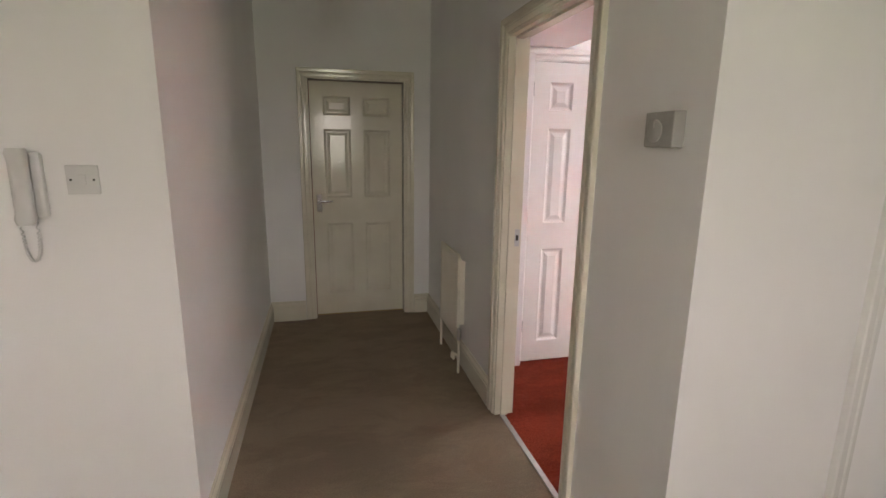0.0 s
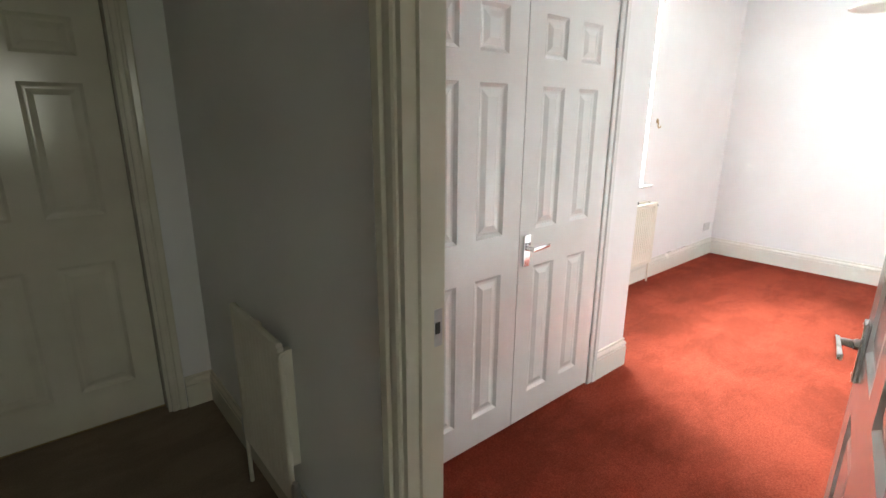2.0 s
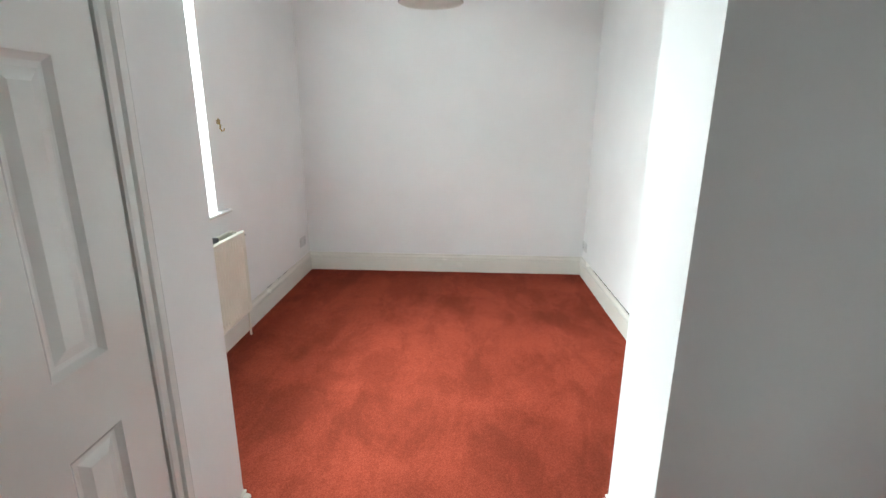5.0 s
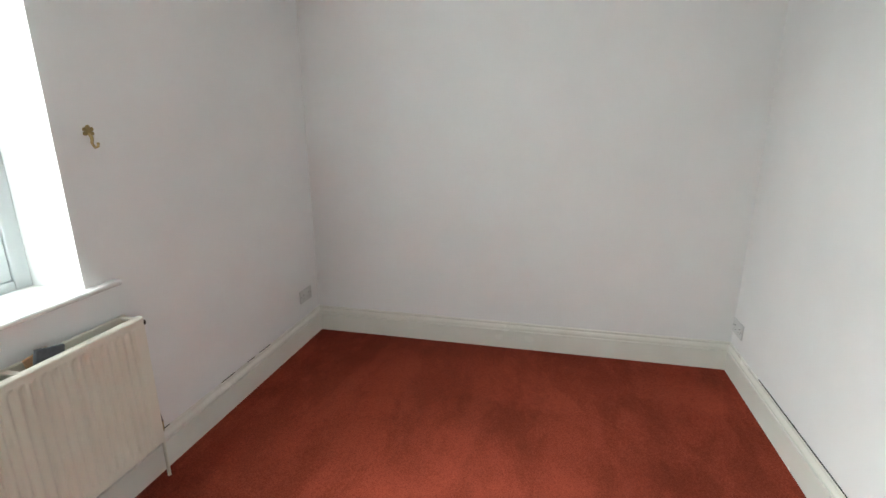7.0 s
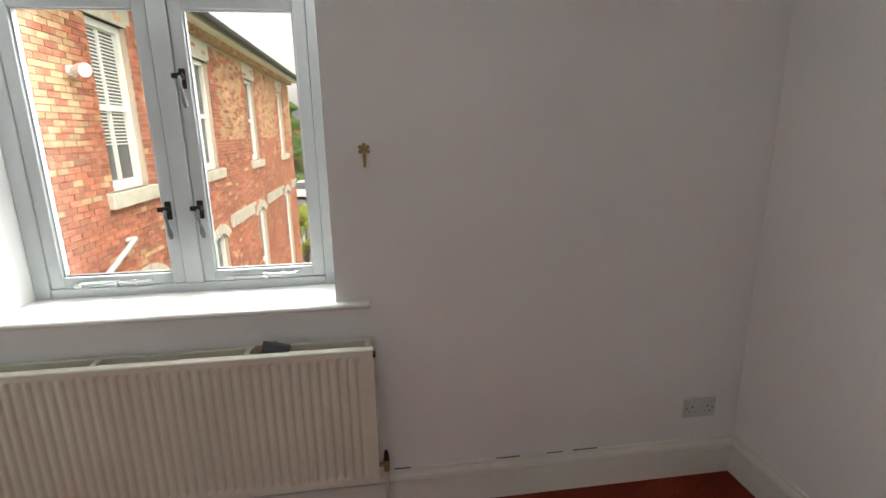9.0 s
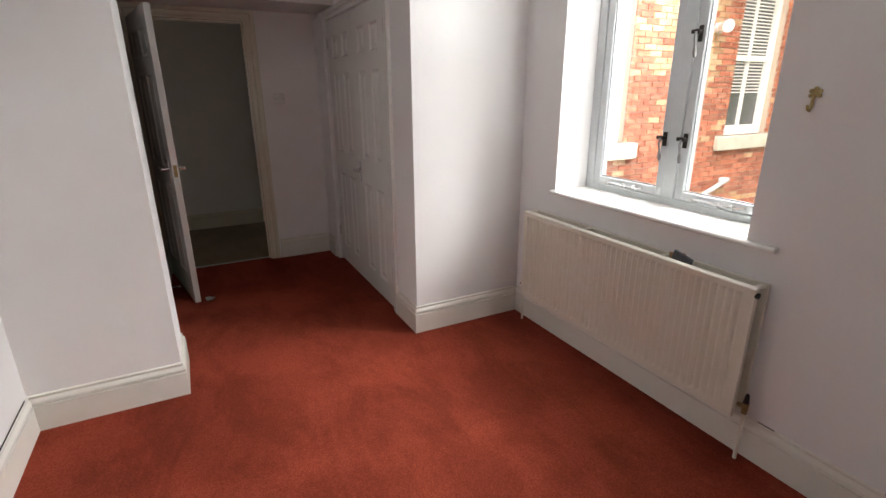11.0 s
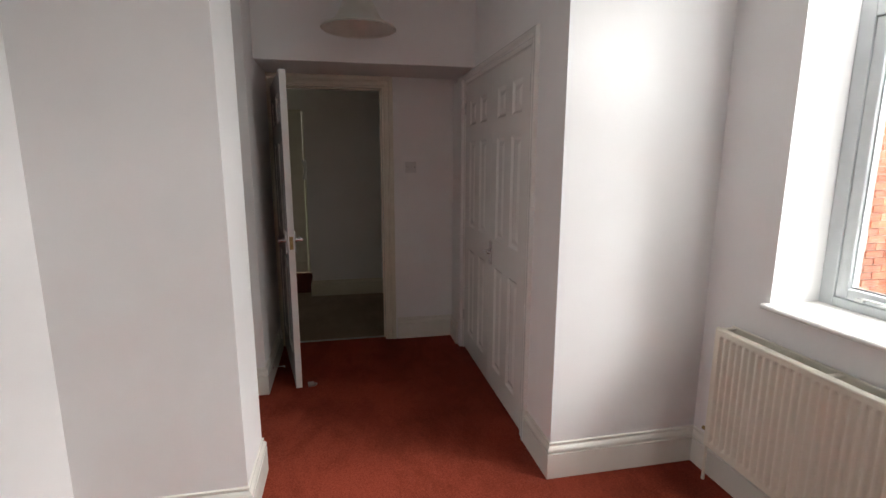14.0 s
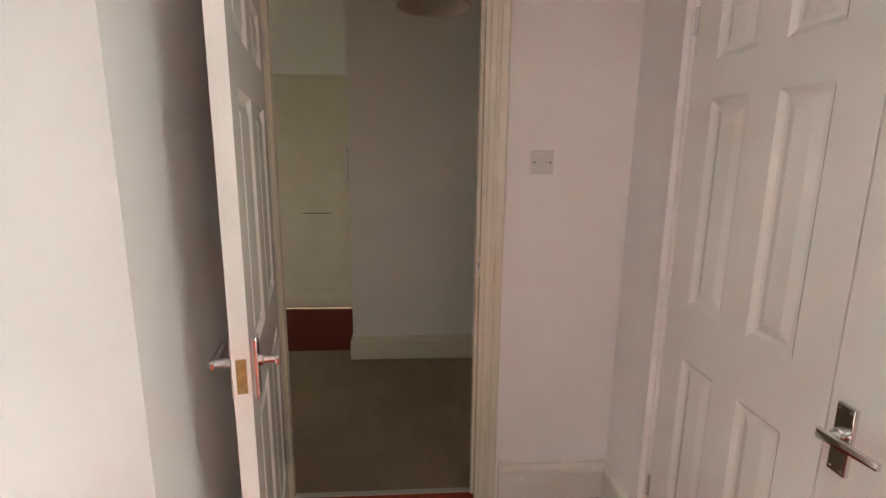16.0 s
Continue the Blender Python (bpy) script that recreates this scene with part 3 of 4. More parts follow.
def fastener(x, z):
    """A casement fastener: plate, hub, and a drooping spoon lever."""
    f = part("fastener", boxes((x - 0.011, x + 0.011, FY0 - 0.002, FY0 + 0.006, z - 0.028, z + 0.042), bevel=0.003), M_DARK, win, "dark bronze casement fastener")
    bm = bmesh.new()
    tube(bm, [(x, FY0 + 0.004, z + 0.012), (x, FY0 - 0.030, z + 0.014)], [0.010, 0.012])
    box(bm, x - 0.028, x + 0.012, FY0 - 0.030, FY0 - 0.018, z + 0.006, z + 0.024, bevel=0.003)
    part("hub", bm, M_DARK, f)
    bm = bmesh.new()
    tube(bm, [(x, FY0 - 0.030, z + 0.012), (x + 0.003, FY0 - 0.040, z - 0.012), (x + 0.006, FY0 - 0.036, z - 0.045), (x + 0.010, FY0 - 0.038, z - 0.075), (x + 0.014, FY0 - 0.040, z - 0.096)], [0.006, 0.006, 0.005, 0.010, 0.006], 10)
    part("fastener_lever", bm, M_PEWTER, f, "worn metal spoon-ended lever", soft=True)


fastener(2.793, 1.225)
fastener(2.909, 1.225)
fastener(2.909, 1.70)
bm = boxes((2.255, 3.537, 1.360, BED_N, 0.885, 0.907), (WX0, WX1, BED_N, FY0 + 0.01, 0.885, 0.907))
bmesh.ops.remove_doubles(bm, verts=bm.verts, dist=0.0002)
structure("window_sill", bm, M_GLOSS, "white gloss window board with a rounded nosing", "window sill")
bm = bmesh.new()
tube(bm, [(2.255, 1.360, 0.896), (3.537, 1.360, 0.896)], 0.011, 10)
structure("window_sill_nosing", bm, M_GLOSS, "rounded white gloss nosing of the window board", "window sill")


# ---- radiators ----
def corrugated(bm, w, z0, z1, pitch, depth, y):
    """A pressed steel front: channels that fade out at the top and bottom edges."""
    n = int(round((w - 0.05) / pitch))
    xs = [0.0, 0.012]
    ds = [0.0, 0.0]
    for i in range(n):
        a = 0.025 + i * pitch
        for f, d in ((0.02, 0.0), (0.16, 0.25), (0.32, 0.9), (0.44, 1.0), (0.56, 0.9), (0.72, 0.25), (0.86, 0.0)):
            xs.append(a + f * pitch)
            ds.append(d * depth)
    xs += [w - 0.012, w]
    ds += [0.0, 0.0]
    zs = [(z0, 0.0, 0.010), (z0 + 0.006, 0.0, 0.0), (z0 + 0.026, 0.0, 0.0), (z0 + 0.042, 1.0, 0.0), (z1 - 0.046, 1.0, 0.0), (z1 - 0.030, 0.0, 0.0), (z1 - 0.006, 0.0, 0.0), (z1, 0.0, 0.010)]
    rows = [[bm.verts.new((x, y + d * k + back, z)) for x, d in zip(xs, ds)] for z, k, back in zs]
    for a, b in zip(rows, rows[1:]):
        for j in range(len(xs) - 1):
            bm.faces.new((a[j], a[j + 1], b[j + 1], b[j]))
    # back skin and rim
    back = [[bm.verts.new((x, y + 0.019, z)) for x in (0, w)] for z in (z0, z1)]
    bm.faces.new((back[0][0], back[1][0], back[1][1], back[0][1]))
    bm.faces.new([back[0][0], back[0][1]] + [v for v in rows[0][::-1]])
    bm.faces.new([back[1][1], back[1][0]] + [v for v in rows[-1]])
    bm.faces.new([back[0][0]] + [r[0] for r in rows] + [back[1][0]])
    bm.faces.new([back[1][1]] + [r[-1] for r in rows[::-1]] + [back[0][1]])


def valve(parent, x, y, z, floor_drop, mat=M_BRASS, head=M_DARK):
    bm = bmesh.new()
    tube(bm, [(x, y, z - 0.028), (x, y, z + 0.02)], [0.011, 0.013], 12)
    tube(bm, [(x - 0.03, y, z), (x + 0.004, y, z)], 0.009, 10)
    v = part("valve", bm, mat, parent, "tarnished brass radiator valve", soft=True)
    bm = bmesh.new()
    tube(bm, [(x, y, z + 0.02), (x, y, z + 0.034), (x, y, z + 0.055), (x, y, z + 0.062)], [0.012, 0.010, 0.008, 0.004], 10)
    part("valve_cap", bm, head, v, soft=True)
    bm = bmesh.new()
    tube(bm, [(x, y, z - 0.028), (x, y, z - floor_drop)], 0.0075, 10)
    part("pipe", bm, M_RAD, parent, soft=True)


RX0, RX1, RZ0, RZ1 = 2.113, 3.540, 0.198, 0.762
rad = thing("radiator", pose(RX0, 1.285, 0), "cream double-panel radiator with pressed channels, hung under the window", "radiator", "radiators")
W = RX1 - RX0
bm = bmesh.new()
corrugated(bm, W, RZ0, RZ1, 0.0333, 0.011, 0.0)
part("front_panel", bm, M_RAD, rad)
part("back_panel", boxes((0.0, W, 0.078, 0.092, RZ0, RZ1), bevel=0.005), M_RAD, rad)
bm = bmesh.new()
tube(bm, [(0.004, 0.008, RZ1 - 0.012), (W - 0.004, 0.008, RZ1 - 0.012)], 0.0095, 10)
part("top_rail", bm, M_RAD, rad, soft=True)
for x in (0.006, 0.475, 0.975, W - 0.03):
    part("cross_bar", boxes((x, x + 0.022, 0.010, 0.082, RZ1 - 0.014, RZ1 - 0.004), bevel=0.002), M_RAD, rad)
fins = bmesh.new()
zf = RZ1 - 0.06
pts = []
k = 0
x = 0.03
while x < W - 0.03:
    pts.append((x, 0.018 if k % 2 else 0.074))
    if k % 2 == 0:
        x += 0.006
    else:
        x += 0.016
    k += 1
ra = [fins.verts.new((a, b, RZ0 + 0.05)) for a, b in pts]
rb = [fins.verts.new((a, b, zf)) for a, b in pts]
for j in range(len(pts) - 1):
    fins.faces.new((ra[j], ra[j + 1], rb[j + 1], rb[j]))
part("convector_fins", fins, M_RAD, rad)
for x in (0.25, W - 0.25):
    part("bracket", boxes((x, x + 0.03, 0.092, 0.0985, RZ0 + 0.06, RZ1 - 0.05)), M_RAD, rad)
valve(rad, W + 0.028, 0.040, 0.250, 0.248)
valve(rad, -0.026, 0.040, 0.250, 0.248)
bm = bmesh.new()
tube(bm, [(W - 0.002, 0.010, RZ1 - 0.03), (W + 0.008, 0.010, RZ1 - 0.03)], 0.012, 10)
part("air_vent_plug", bm, M_DARK, rad)

wal = thing("folded_wallet", pose(3.19, 1.318, 0.775), "dark grey folded pouch stuck in the radiator top", "pouch")
bm = bmesh.new()
box(bm, -0.035, 0.060, -0.010, 0.002, -0.05, 0.022, bevel=0.004, m=pose(0, 0, 0, 0, 14, 0))
part("front_flap", bm, varied("slate_grey_cloth", [(0.07, 0.08, 0.09), (0.12, 0.13, 0.145)], 60.0, 0.8), wal)
bm = bmesh.new()
box(bm, -0.060, 0.02, 0.003, 0.010, -0.05, 0.018, bevel=0.003, m=pose(0, 0, 0, 0, -10, 0))
part("back_flap", bm, varied("tan_card", [(0.30, 0.16, 0.08), (0.40, 0.24, 0.13)], 40.0, 0.7), wal, "tan inner leaf")

hr = thing("radiator", pose(-0.190, 1.045, 0, 0, 0, -90), "narrow cream single-panel radiator standing off the hall wall", "radiator", "radiators")
HW = 0.445
bm = bmesh.new()
corrugated(bm, HW, 0.225, 0.806, 0.0333, 0.004, 0.0)
part("front_panel", bm, M_RAD, hr)
bm = bmesh.new()
tube(bm, [(0.004, 0.010, 0.798), (HW - 0.004, 0.010, 0.798)], 0.0115, 10)
part("top_rail", bm, M_RAD, hr, soft=True)
for x in (0.0, HW):
    bm = bmesh.new()
    tube(bm, [(x, 0.010, 0.235), (x, 0.010, 0.796)], 0.0105, 10)
    part("end_seam", bm, M_RAD, hr, soft=True)
for x in (0.07, 0.34):
    part("bracket", boxes((x, x + 0.03, 0.018, 0.0765, 0.30, 0.74)), M_RAD, hr)
bm = bmesh.new()
tube(bm, [(HW - 0.004, 0.012, 0.772), (HW + 0.020, 0.012, 0.772), (HW + 0.022, 0.012, 0.772), (HW + 0.028, 0.012, 0.772)], [0.014, 0.014, 0.008, 0.008], 12)
part("air_vent_plug", bm, M_RAD, hr, soft=True)
for x in (HW + 0.022, -0.022):
    bm = bmesh.new()
    tube(bm, [(x, 0.014, 0.315), (x, 0.014, 0.300), (x, 0.014, 0.245), (x, 0.014, 0.232)], [0.010, 0.015, 0.015, 0.009], 12)
    tube(bm, [(x + (-0.03 if x > 0 else 0.03), 0.012, 0.272), (x, 0.012, 0.272)], 0.010, 10)
    part("valve", bm, M_STEEL, hr, "dull metal valve", soft=True)
    bm = bmesh.new()
    tube(bm, [(x, 0.014, 0.238), (x, 0.014, 0.0)], 0.0085, 10)
    part("pipe", bm, M_RAD, hr, soft=True)
bm = bmesh.new()
tube(bm, [(HW + 0.022, 0.014, 0.125), (HW + 0.005, -0.008, 0.128), (HW - 0.03, -0.014, 0.128), (HW - 0.042, -0.014, 0.118), (HW - 0.044, -0.014, 0.085)], 0.0085, 10)
tube(bm, [(HW + 0.005, -0.012, 0.128), (HW + 0.001, -0.014, 0.092)], 0.0085, 10)
part("drain_elbow", bm, M_RAD, hr, soft=True)


# ---- pendant lamps ----
def pendant(x, y, rim, r, label):
    h = r * 0.95
    p = thing("pendant_lamp", pose(x, y, rim), label, "ceiling lamp", "pendant lamps")
    prof = [(1.0, 0.0), (0.985, 0.035), (0.90, 0.085), (0.74, 0.16), (0.62, 0.27), (0.53, 0.42), (0.45, 0.60), (0.36, 0.76), (0.25, 0.88), (0.12, 0.95)]
    outer = [(r * a, h * b) for a, b in prof]
    inner = [(max(r * a - 0.005, 0.004), h * b - 0.004) for a, b in prof][::-1]
    bm = bmesh.new()
    lathe(bm, outer + inner, 48)
    part("shade", bm, M_SHADE, p, "frosted alabaster glass bell shade", soft=True)
    bm = bmesh.new()
    lathe(bm, [(0.001, h * 0.93), (r * 0.14, h * 0.93), (r * 0.15, h * 0.97), (r * 0.09, h * 1.05), (r * 0.05, h * 1.1), (0.001, h * 1.12)], 20)
    part("cap", bm, M_DARK, p, soft=True)
    bm = bmesh.new()
    for k in range(4):
        a = k * math.pi / 2
        tube(bm, [(math.cos(a) * q * r, math.sin(a) * q * r, h * z) for q, z in ((0.03, 1.10), (0.12, 1.22), (0.16, 1.36), (0.11, 1.50), (0.03, 1.60))], 0.0035, 6)
    part("scrolled_cage", bm, M_DARK, p, "dark scrolled metal cage", soft=True)
    bm = bmesh.new()
    top = CH - rim
    tube(bm, [(0, 0, h * 1.08), (0, 0, top - 0.03)], 0.004, 8)
    part("stem", bm, M_DARK, p)
    bm = bmesh.new()
    lathe(bm, [(0.001, top - 0.035), (0.02, top - 0.035), (0.045, top - 0.012), (0.05, top), (0.001, top)], 24)
    part("ceiling_rose", bm, M_DARK, p, soft=True)
    bm = bmesh.new()
    lathe(bm, [(0.001, h * 0.2), (0.018, h * 0.24), (0.026, h * 0.42), (0.02, h * 0.62), (0.012, h * 0.75), (0.001, h * 0.78)], 16)
    part("bulb", bm, M_PLASTIC, p, soft=True)
    return p


pendant(4.085, 0.094, 2.236, 0.222, "unlit frosted glass pendant hanging from a dark stem")
pendant(0.739, -0.16, 2.236, 0.222, "unlit frosted glass pendant near the cupboard doors")
pendant(-0.86, -0.12, 2.17, 0.19, "unlit wide frosted glass pendant in the hall")


# ---- sockets, switches, controls ----
def wall_plate(name, m, w, h, label, category, group=""):
    """A face plate lying in its local xz plane, facing -y."""
    t = thing(name, m, label, category, group)
    part("plate", boxes((-w / 2, w / 2, -0.009, 0.0, -h / 2, h / 2), bevel=0.0025), M_PLASTIC, t)
    return t


def screws(t, xs, z=0.0, y=-0.009):
    for x in xs:
        bm = bmesh.new()
        tube(bm, [(x, y, z), (x, y - 0.0012, z)], 0.0035, 10)
        part("screw", bm, M_DARK, t)


def double_socket(m):
    t = wall_plate("wall_socket", m, 0.147, 0.086, "white plastic double wall socket above the skirting", "wall socket", "wall sockets")
    for x in (-0.035, 0.035):
        part("switch", boxes((x - 0.024 if x < 0 else x + 0.010, x - 0.010 if x < 0 else x + 0.024, -0.0125, -0.009, 0.012, 0.032), bevel=0.001), M_PLASTIC, t)
        part("pin_holes", boxes((x - 0.003, x + 0.003, -0.0096, -0.009, 0.004, 0.012), (x - 0.014, x - 0.008, -0.0096, -0.009, -0.018, -0.014), (x + 0.008, x + 0.014, -0.0096, -0.009, -0.018, -0.014)), M_GAP, t)
    screws(t, (-0.060, 0.060))
    return t


double_socket(pose(4.915, BED_N, 0.33))
double_socket(pose(5.02, BED_S, 0.305, 0, 0, 180))
double_socket(pose(2.46, BED_S, 0.348, 0, 0, 180))


def light_switch(m, label):
    t = wall_plate("light_switch", m, 0.086, 0.086, label, "light switch", "light switches")
    part("rocker", boxes((-0.010, 0.010, -0.0125, -0.009, -0.016, 0.016), bevel=0.002, ), M_PLASTIC, t)
    screws(t, (-0.030, 0.030))
    return t


light_switch(pose(BED_W, 0.245, 1.415, 0, 0, 90), "white plastic light switch beside the bedroom doorway")
light_switch(pose(-1.698, -0.645, 1.375), "white plastic light switch on the entry wall")

th = thing("thermostat", pose(HALL_E, -1.172, 1.538, 0, 0, -90), "grey square room thermostat with a sunk round dial", "thermostat")
bm = bmesh.new()
box(bm, -0.060, 0.060, -0.034, 0.0, -0.047, 0.047, bevel=0.004)
for v in bm.verts:
    if v.co.y < -0.02:
        v.co.x *= 0.96
        v.co.z *= 0.96
part("body", bm, M_GREYPL, th)
bm = bmesh.new()
tube(bm, [(-0.014, -0.033, -0.004), (-0.014, -0.0365, -0.004), (-0.014, -0.038, -0.004)], [0.030, 0.0295, 0.027], 36)
d = part("dial", bm, M_GREYPL, th, soft=True)
part("pointer", boxes((-0.0155, -0.0125, -0.0388, -0.0378, 0.004, 0.020)), M_LIGHTPL, d, "pale pointer mark")


ic = thing("intercom_handset", pose(-1.832, -0.645, 1.25), "white plastic entry phone with a hanging looped cord", "entry phone")
bm = bmesh.new()
box(bm, -0.046, 0.040, -0.026, 0.0, 0.015, 0.205, bevel=0.010)
part("base", bm, M_PLASTIC, ic)
bm = bmesh.new()
rings = []
for k in range(15):
    u = k / 14
    hz = 0.002 + 0.214 * u
    bow = 0.018 * math.sin(math.pi * u)
    deep = 0.015 + 0.010 * abs(2 * u - 1) ** 3
    wide = 0.021 + 0.006 * abs(2 * u - 1) ** 3
    if k in (0, 14):
        deep, wide = deep * 0.7, wide * 0.75
    cy = -0.058 + bow * 0.55
    rings.append([bm.verts.new((math.copysign(abs(math.cos(a)) ** 0.6, math.cos(a)) * wide, cy + math.copysign(abs(math.sin(a)) ** 0.6, math.sin(a)) * deep, hz)) for a in [q * math.pi / 8 + 0.196 for q in range(16)]])
for ra_, rb_ in zip(rings, rings[1:]):
    for q in range(16):
        bm.faces.new((ra_[q], ra_[(q + 1) % 16], rb_[(q + 1) % 16], rb_[q]))
bm.faces.new(rings[0][::-1])
bm.faces.new(rings[-1])
part("handset", bm, M_PLASTIC, ic, "slim bowed handset", soft=True)
bm = bmesh.new()
cord = []
for i in range(241):
    u = i / 240
    ang = u * math.pi
    cx, cz = -0.008 - 0.020 * math.cos(ang), -0.118 * math.sin(ang) ** 0.6
    cord.append((cx + 0.0035 * math.cos(u * 220), -0.030 + 0.0035 * math.sin(u * 220), cz + 0.006))
tube(bm, cord, 0.0019, 6)
part("curled_cord", bm, M_PLASTIC, ic, soft=True)

hk = thing("curtain_hook", pose(3.545, BED_N, 1.430), "small ornate brass tie-back hook on the wall", "hook")
bm = bmesh.new()
tube(bm, [(0, 0, 0.022), (0, -0.006, 0.022)], 0.012, 14)
for a in (90, 30, 150, -30, 210):
    c = (0.015 * math.cos(radians(a)), -0.004, 0.022 + 0.015 * math.sin(radians(a)))
    tube(bm, [(c[0], 0, c[2]), (c[0], -0.006, c[2])], 0.007, 10)
part("rosette", bm, M_BRASS, hk, soft=True)
bm = bmesh.new()
tube(bm, [(0, -0.004, 0.015), (0, -0.014, 0.0), (0, -0.010, -0.020), (0, -0.020, -0.034), (0, -0.034, -0.030), (0, -0.036, -0.016)], [0.005, 0.006, 0.005, 0.005, 0.004, 0.005], 8)
part("hook_arm", bm, M_BRASS, hk, soft=True)

ds = thing("door_stop", pose(0.735, -0.535, 0.004, 0, 0, 10), "small grey metal door stop on the carpet", "door stop")
part("foot", boxes((-0.03, 0.03, -0.02, 0.02, 0.0, 0.012), bevel=0.004), M_STEEL, ds)
bm = bmesh.new()
tube(bm, [(0.018 + 0.014 * math.cos(a / 8 * 2 * math.pi), 0.022 + 0.012 * math.sin(a / 8 * 2 * math.pi), 0.010) for a in range(9)], 0.0045, 8)
part("loop", bm, M_STEEL, ds, soft=True)
ss = thing("spring_door_stop", pose(0.62, -0.787, 0.10), "slim chrome buffer screwed to the skirting board", "door stop")
bm = bmesh.new()
tube(bm, [(0, 0, 0), (0, 0.004, 0), (0, 0.006, 0), (0, 0.066, 0)], [0.012, 0.012, 0.004, 0.004], 10)
part("rod", bm, M_CHROME, ss, soft=True)
bm = bmesh.new()
tube(bm, [(0, 0.064, 0), (0, 0.078, 0)], [0.007, 0.006], 10)
part("rubber_tip", bm, M_PLASTIC, ss, "white rubber tip", soft=True)


# ---- outdoors: ground ----
ground = bmesh.new()
g0 = [ground.verts.new(p) for p in ((-900, -900, GROUND), (900, -900, GROUND), (900, 900, GROUND), (-900, 900, GROUND))]
ground.faces.new(g0)
structure("ground", ground, M_GRASS, "mown green lawn reaching into the distance", "lawn")
structure("pavement", boxes((1.06, 3.6, 2.0, 15.5, GROUND - 0.1, GROUND + 0.03), (-1.3, 3.5, 15.5, 39.5, GROUND - 0.1, GROUND + 0.03), (-8.0, -1.3, 37.6, 39.5, GROUND - 0.1, GROUND + 0.026)), M_PATH, "pale concrete path beside the brick building", "path")
structure("road", boxes((-18, 40, 39.5, 52.4, GROUND - 0.1, GROUND + 0.02), (4.5, 55, 56.0, 86.0, GROUND - 0.1, GROUND + 0.02)), M_TARMAC, "grey tarmac car park", "car park")

# ---- brick building, seen through the window ----
BX, BY0, BY1, BTOP = 1.05, 1.95, 15.3, 3.02
house = thing("brick_building", pose(BX, 0, 0), "two-storey red and buff brick building with white sash windows", "building")
UP = [(2.55, 3.22), (4.74, 5.50), (7.38, 8.04), (10.24, 10.94), (13.45, 14.15)]
openings = [(a, b, 0.98, 2.60) for a, b in UP] + [(a, b, -2.4, -0.05) for a, b in UP]


def wall_strips(y0, y1, z0, z1, holes):
    """Rows of boxes that leave the openings free."""
    cuts = sorted({z0, z1} | {h[2] for h in holes} | {h[3] for h in holes})
    rows = []
    for za, zb in zip(cuts, cuts[1:]):
        y = y0
        for h in sorted(h for h in holes if h[2] < zb - 1e-6 and h[3] > za + 1e-6):
            rows.append((-0.33, 0.0, y, h[0], za, zb))
            y = h[1]
        rows.append((-0.33, 0.0, y, y1, za, zb))
    return rows


wall = part("wall", boxes(*wall_strips(BY0, BY1, GROUND, BTOP, openings)), M_MORTAR, house, "lime mortar between red and buff bricks")
part("end_wall", boxes((-7.0, -0.33, BY1 - 0.33, BY1, GROUND, BTOP), (-7.0, -0.33, BY0, BY0 + 0.33, GROUND, BTOP), (-7.0, -6.67, BY0 + 0.33, BY1 - 0.33, GROUND, BTOP)), M_BRICK, house)
roof = bmesh.new()
rv = [roof.verts.new(p) for p in ((0.38, BY0 - 0.3, 3.08), (0.38, BY1 + 0.38, 3.08), (-3.5, BY1 + 0.38 - 3.6, 5.9), (-3.5, BY0 - 0.3, 5.9), (-7.4, BY1 + 0.38, 3.08), (-7.4, BY0 - 0.3, 3.08))]
roof.faces.new((rv[0], rv[1], rv[2], rv[3]))
roof.faces.new((rv[1], rv[4], rv[2]))
roof.faces.new((rv[4], rv[5], rv[3], rv[2]))
roof.faces.new((rv[0], rv[3], rv[5]))
ro = part("roof", roof, M_SLATE, house, "grey slate hipped roof")
# slate courses near the eaves
sl = bmesh.new()
for i in range(7):
    x = 0.40 - i * 0.16
    z = 3.09 + i * 0.116
    y = BY0 - 0.3 + (0.15 if i % 2 else 0.0)
    while y < BY1 + 0.36 - i * 0.16:
        box(sl, x - 0.19, x, y, y + 0.29, z, z + 0.012, m=Matrix.Translation((x, 0, z)) @ Matrix.Rotation(radians(36), 4, "Y") @ Matrix.Translation((-x, 0, -z)))
        y += 0.30
tagged(part("slates", sl, M_SLATE, ro), kind="stuff")
part("fascia", boxes((0.0, 0.30, BY0, BY1 + 0.30, 2.99, 3.05)), M_SASH, house, "white painted soffit board")
bm = bmesh.new()
tube(bm, [(0.36, BY0 - 0.2, 3.05), (0.36, BY1 + 0.36, 3.05)], 0.06, 10)
part("gutter", bm, M_BLACK, house, "dark grey gutter")
bm = bmesh.new()
y = BY0 + 0.1
while y < BY1:
    box(bm, 0.0, 0.14, y, y + 0.11, 2.90, 2.99)
    y += 0.225
tagged(part("eaves_dentils", bm, M_BUFF, house), kind="stuff")


